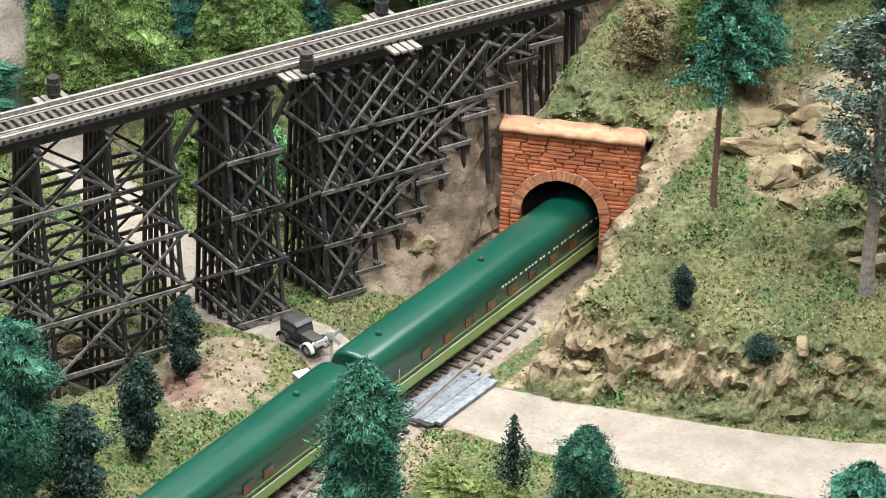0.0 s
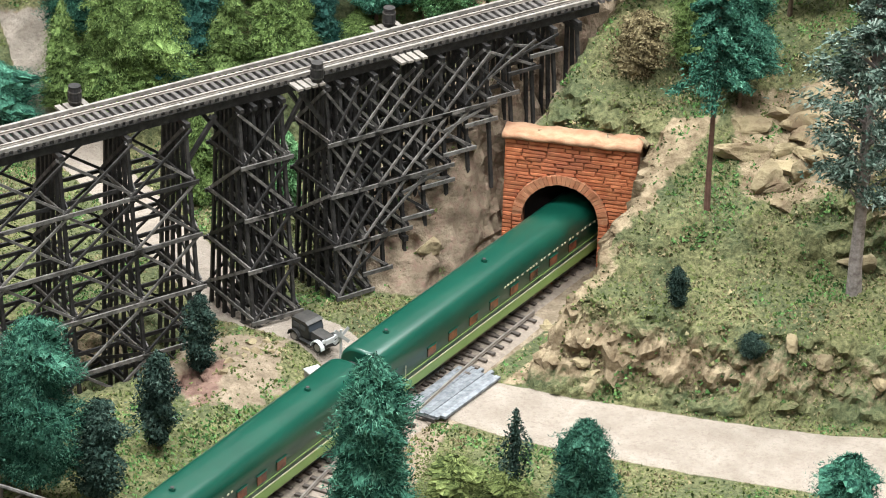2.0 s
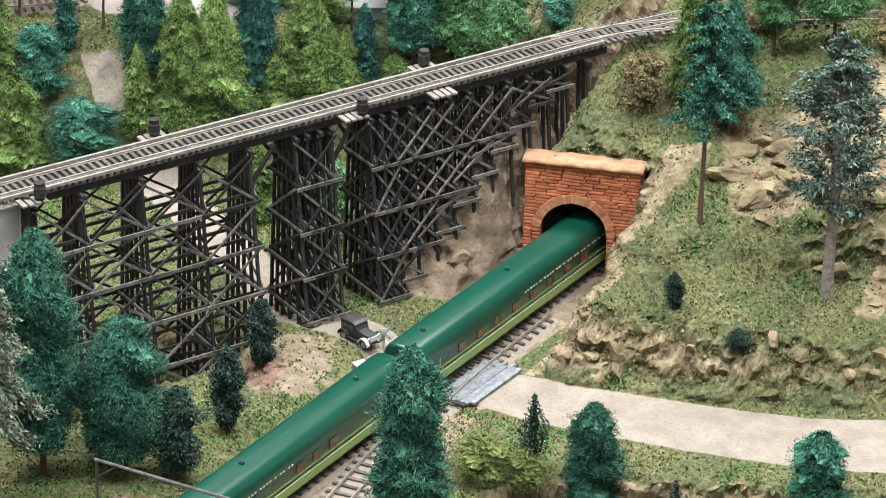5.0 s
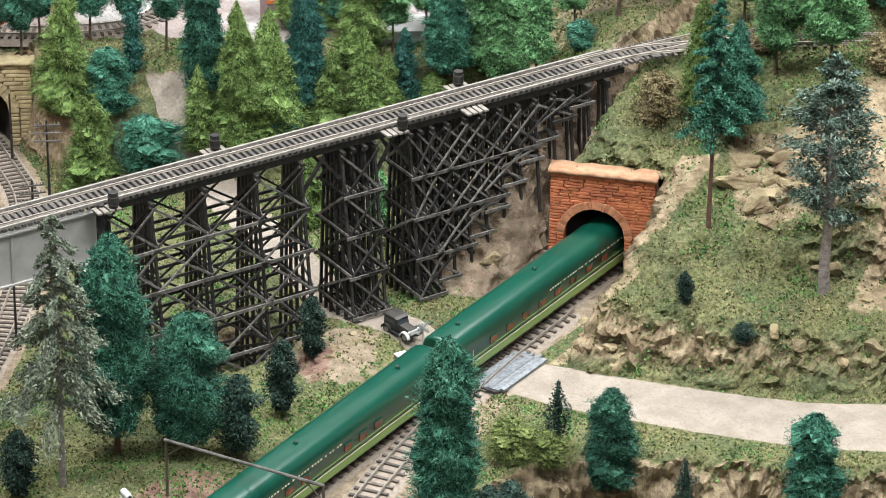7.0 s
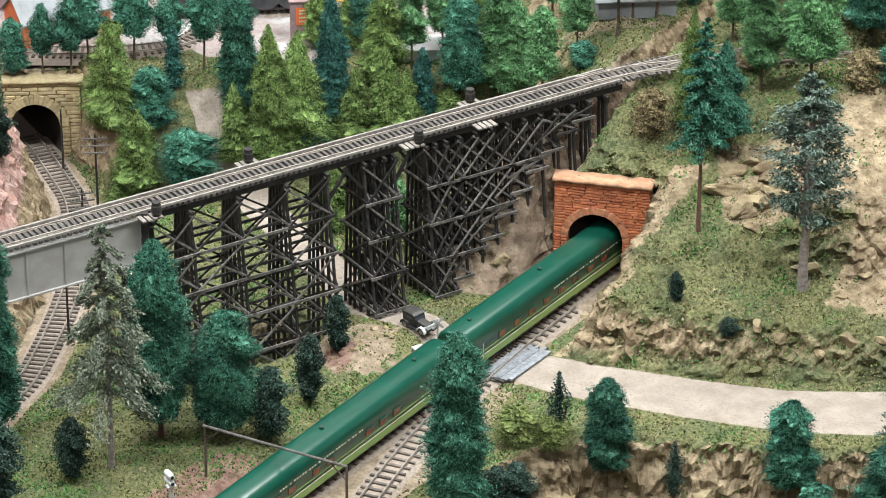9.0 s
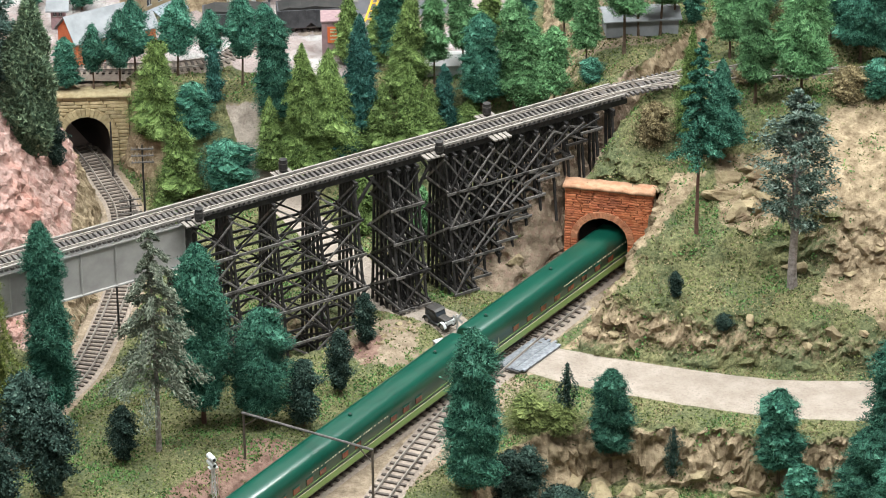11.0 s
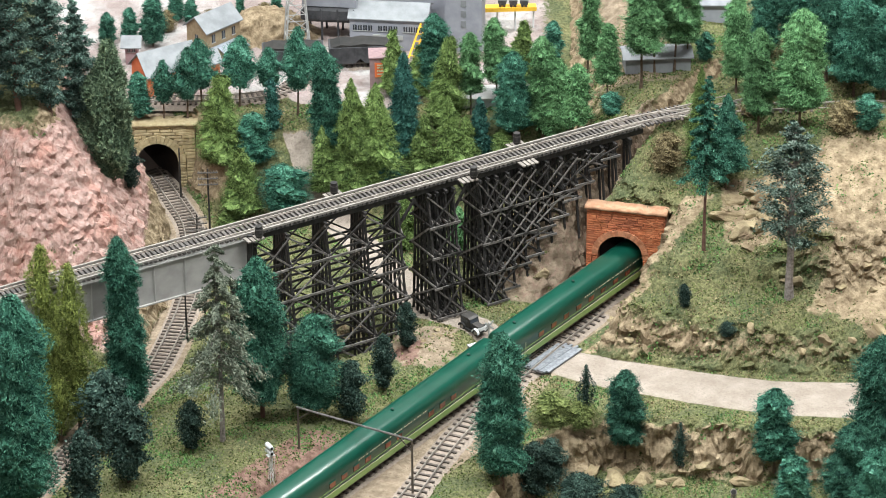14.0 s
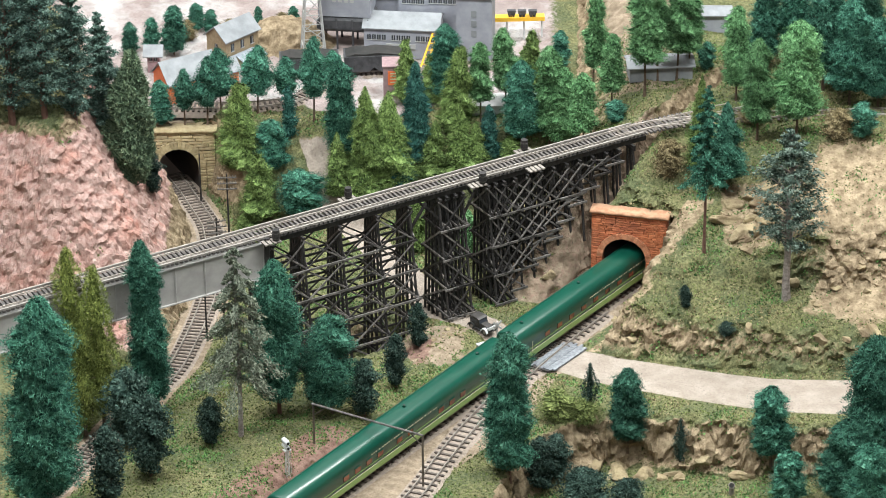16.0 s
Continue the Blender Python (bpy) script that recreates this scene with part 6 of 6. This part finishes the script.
    for sx in (-0.006, 0.010, 0.026):
        tub = thing("mine_tub", "small dark mine tub on the yellow platform", "mine car", "mine tubs", at=pose(0.013 + sx, 0.686, z + 0.038, 0, 0, 4))
        part("body", Shape().prism([(-0.005, 0.003), (0.005, 0.003), (0.0065, 0.010), (-0.0065, 0.010)], -0.004, 0.004), COAL, tub)
        for wx in (-0.003, 0.003):
            part("wheelset", Shape().rod((wx, -0.0042, 0.0018), (wx, 0.0042, 0.0018), 0.0018, sides=10), IRON, tub)


mine()


def hopper_car(x, y, turn):
    z = level(x, y) + 0.001
    top = thing("hopper_car", "black coal hopper wagon standing in the yard", "train car", "hopper wagons", at=pose(x, y, z, 0, 0, turn))
    part("body", Shape().prism([(-0.044, 0.018), (-0.044, 0.034), (0.044, 0.034), (0.044, 0.018), (0.030, 0.009), (0.008, 0.009), (0.0, 0.016), (-0.008, 0.009), (-0.030, 0.009)], -0.0165, 0.0165), COAL, top)
    for sg in (-1, 1):
        for k in range(8):
            xx = -0.040 + 0.0114 * k
            part("rib", Shape().box(xx - 0.0008, xx + 0.0008, min(sg * 0.0165, sg * 0.0178), max(sg * 0.0165, sg * 0.0178), 0.016, 0.034), COAL, top)
    part("coal_load", Shape().prism([(-0.042, 0.034), (-0.028, 0.038), (-0.012, 0.0365), (0.004, 0.0385), (0.022, 0.0365), (0.042, 0.034)][::-1], -0.015, 0.015), BLACKED, top)
    for xx in (-0.032, 0.032):
        part("truck", Shape().box(xx - 0.010, xx + 0.010, -0.011, 0.011, 0.003, 0.009).rod((xx - 0.006, -0.0095, 0.0045), (xx - 0.006, 0.0095, 0.0045), 0.0045, sides=12).rod((xx + 0.006, -0.0095, 0.0045), (xx + 0.006, 0.0095, 0.0045), 0.0045, sides=12), IRON, top)


for hx, hy in ((-0.197, 0.560), (-0.292, 0.548)):
    hopper_car(hx, hy, 6)


def sign_building():
    top = thing("sign_building", "purple-brown brick building with an orange advertising board", "building", at=pose(-0.161, 0.493, level(-0.161, 0.493) - 0.002, 0, 0, 3))
    part("wall", Shape().box(-0.019, 0.019, -0.016, 0.016, 0, 0.050), BROWN_WALL, top)
    part("parapet", Shape().box(-0.0205, 0.0205, -0.0175, 0.0175, 0.050, 0.0525, chamfer=0.0005), BROWN_WALL, top, "flat roof edge")
    board = part("sign_board", Shape().box(-0.012, 0.010, -0.0175, -0.0162, 0.022, 0.044), SIGN_RED, top, "orange board with pale bars")
    for z in (0.026, 0.031, 0.036, 0.040):
        part("bar", Shape().box(-0.0085, 0.0065, -0.0180, -0.0176, z, z + 0.0018), CREAM, board, "pale lettering bar")


sign_building()
gabled("white_shed", "low white shed behind the trees", -0.022, 0.438, 3, 0.062, 0.036, 0.016, 0.005, WHITE, WHITE)
gabled("pale_shed", "pale blue-grey shed behind bare trunks", 0.221, 0.373, 6, 0.090, 0.040, 0.022, 0.006, SHED_ROOF, SHED_ROOF)
gabled("grey_shed", "small grey shed on the hill at the back", 0.308, 0.535, 0, 0.040, 0.030, 0.028, 0.006, SHED, SHED_ROOF)
track([(-0.70, 0.47, 0.1055), (-0.51, 0.442, 0.1055), (-0.39, 0.440, 0.1055), (-0.31, 0.462, 0.1055), (-0.27, 0.516, 0.1055), (-0.23, 0.558, 0.1055), (-0.09, 0.578, 0.1055), (0.05, 0.59, 0.1055)], "yard track behind the stone tunnel", TIE_MESH, 0.008, 0.003, seed=8)


# ---- rocks ----
def boulder_mesh(seed, flat=0.6):
    """An angular rock: an icosphere cut by random planes, with fine relief."""
    rnd = random.Random(seed)
    bm = bmesh.new()
    bmesh.ops.create_icosphere(bm, subdivisions=3, radius=1.0)
    planes = []
    for _ in range(11):
        d = Vector((rnd.gauss(0, 1), rnd.gauss(0, 1), rnd.gauss(0, 0.8))).normalized()
        planes.append((d, rnd.uniform(0.38, 0.8)))
    off = Vector((seed * 3.1, seed * 1.7, 0))
    for v in bm.verts:
        for d, k in planes:
            e = v.co.dot(d) - k
            if e > 0:
                v.co -= d * e * 0.98
        v.co *= 1 + 0.16 * noise.fractal(v.co * 3.0 + off, 0.9, 2.2, 5)
        v.co.z *= flat
    me = bpy.data.meshes.new("boulder")
    bm.to_mesh(me)
    bm.free()
    me.materials.append(ROCK)
    return me


ROCKS = [boulder_mesh(s, f) for s, f in ((1, 0.55), (2, 0.7), (3, 0.5), (4, 0.8), (5, 0.6), (6, 0.65))]


def boulder(x, y, size, rnd, words):
    ob = new("boulder", rnd.choice(ROCKS))
    z = level(x, y) - 0.05 * size
    ob.matrix_world = pose(x, y, z, rnd.uniform(-18, 18), rnd.uniform(-18, 18), rnd.uniform(0, 360)) @ Matrix.Diagonal((size * rnd.uniform(0.9, 1.5), size * rnd.uniform(0.7, 1.0), size * rnd.uniform(0.7, 1.1), 1))
    return tagged(ob, words, "rock", "boulders on the slopes")


def rock_field(seed, count, x0, x1, y0, y1, small, large, words, slope=0.0):
    rnd = random.Random(seed)
    for _ in range(count):
        x = rnd.uniform(x0, x1)
        y = rnd.uniform(y0, y1) + slope * (x - x0)
        boulder(x, y, small + (large - small) * rnd.random() ** 2, rnd, words)


rock_field(1, 18, 0.300, 0.375, 0.010, 0.105, 0.008, 0.026, "pale tan angular rock set in the hillside")
rock_field(2, 8, 0.385, 0.52, -0.075, -0.02, 0.006, 0.016, "tan rock half sunk in the turf")
rock_field(3, 6, 0.145, 0.30, -0.115, -0.085, 0.006, 0.013, "tan rock low on the hill's face", -0.13)
rock_field(6, 9, 0.31, 0.53, -0.142, -0.105, 0.009, 0.022, "brown rock slab in the hill's face", -0.06)
rock_field(4, 22, 0.12, 0.50, -0.312, -0.280, 0.008, 0.024, "brown rock slab in the face below the road", -0.03)
rock_field(5, 4, 0.05, 0.12, 0.02, 0.10, 0.006, 0.015, "tan rock in the bank beside the trestle", 0.5)
rock_field(7, 14, 0.150, 0.235, -0.035, -0.005, 0.006, 0.012, "pale rock along the lip of the cutting", 1.35)
rock_field(8, 16, -0.13, -0.05, -0.12, -0.07, 0.003, 0.008, "reddish stone in the gully below the trestle", 0.3)


# ---- turf ----
def clumps(name, label, material, seed, count, x0, x1, y0, y1, size, want):
    """Ground foam: small squashed lumps strewn over the turf, one object."""
    rs = np.random.RandomState(seed)
    x, y = rs.uniform(x0, x1, count), rs.uniform(y0, y1, count)
    ok = want(x, y, rs.uniform(0, 1, count))
    x, y = x[ok], y[ok]
    z = ground(x, y)
    k = len(x)
    r = size * rs.uniform(0.45, 1.3, k) ** 1.5
    base = np.array([(1, 0, -0.2), (-0.5, 0.87, -0.2), (-0.5, -0.87, -0.2), (0.1, 0.1, 1.0)])
    jit = 1 + 0.5 * rs.uniform(-1, 1, (k, 4, 1))
    a = rs.uniform(0, 6.28, k)
    c, s = np.cos(a)[:, None], np.sin(a)[:, None]
    px_, py_ = base[:, 0] * c - base[:, 1] * s, base[:, 0] * s + base[:, 1] * c
    v = np.stack([px_, py_, np.broadcast_to(base[:, 2], px_.shape)], -1) * jit * r[:, None, None]
    v[:, 3, :2] += rs.normal(0, 0.5, (k, 2)) * r[:, None]
    v[..., 2] *= rs.uniform(0.6, 1.3, k)[:, None]
    v += np.stack([x, y, z + 0.1 * r], -1)[:, None]
    i = (np.arange(k) * 4)[:, None, None]
    f = np.array([(0, 1, 3), (1, 2, 3), (2, 0, 3)])[None] + i
    me = bpy.data.meshes.new(name)
    me.from_pydata(v.reshape(-1, 3).tolist(), [], f.reshape(-1, 3).tolist())
    me.materials.append(material)
    tagged(new(name, me), label, "turf", kind="stuff")


def grassy(x, y, u):
    side, b = beside_main(x, y), x - branch_x(y)
    e = 0.004
    steep = np.hypot(ground(x + e, y, False) - ground(x - e, y, False), ground(x, y + e, False) - ground(x, y - e, False)) / (2 * e)
    patch = 0.5 + 0.5 * wobble(x, y, 0.03, 5)
    ok = (corridor(x, y) > 0.036) & (np.abs(b) > 0.030) & (road_mask(x, y) < 0.3) & (u < 0.25 + 0.75 * patch) & (u < 1.75 - 0.75 * steep * (1 - 0.35 * (x > 0.14) * (y < -0.06) * (y > -0.2)))
    ok &= ~((side > 0) & (side < 0.085) & (y < -0.14) & (x < 0.03) & (x - (-0.027 + 0.44 * (y + 0.28)) < 0.035)) & ~((y > 0.425 + 0.03 * wobble(x, y, 0.05, 8)) & (x < 0.06))
    ok &= ~((np.hypot(x + 0.098, (y + 0.088) * 0.8) < 0.046 + 0.016 * wobble(x, y, 0.02, 13)) & (u > 0.05 + 0.4 * (wobble(x, y, 0.012, 15) > 0.25)))
    ok &= ~((b < -0.05) & (y > -0.05) & (ground(x, y, False) < 0.262 + 0.012 * wobble(x, y, 0.02, 3)))
    ok &= ~((x + 0.025 * wobble(x, y, 0.03, 5) > 0.425) & (y > -0.10) & (y < 0.14) & (u > 0.06 + 0.35 * (wobble(x, y, 0.03, 9) > 0.3)))
    ok &= ~((side > 0.035) & (side < 0.084 + 0.008 * wobble(x, y, 0.015, 2)) & (y > -0.10) & (y < 0.1) & (u > 0.14))
    ok &= ~((x > 0.298) & (x < 0.385) & (y > 0.0) & (y < 0.112) & (u > 0.16 + 0.5 * (wobble(x, y, 0.025, 21) > 0.25)))
    ok &= ~((side < -0.035) & (x > -0.02) & (y - trestle_y(x) < 0.06) & (steep > 0.45) & (u > 0.22))
    return ok


clumps("turf", "olive and yellow-green ground foam turf", TURF, 1, 240000, -0.62, 0.56, -0.52, 0.52, 0.00125, grassy)
clumps("green_turf", "fresh green clumps of ground foam", TURF_GREEN, 2, 270000, -0.62, 0.56, -0.52, 0.52, 0.0014, lambda x, y, u: grassy(x, y, u * 0.8) & (wobble(x, y, 0.05, 11) + 0.5 * wobble(x, y, 0.015, 4) > 0.2 + 0.15 * (u > 0.5)))
clumps("dry_turf", "dry straw-brown ground foam", TURF_DRY, 3, 170000, -0.5, 0.56, -0.52, 0.45, 0.0012, lambda x, y, u: grassy(x, y, u * 0.75) & ~((x < 0.0) & (y < -0.1) & (u > 0.22)) & (wobble(x, y, 0.04, 17) + 0.5 * wobble(x, y, 0.012, 6) > 0.1 - 0.5 * (y < -0.07) * (x > 0.12) * (y > -0.17)))
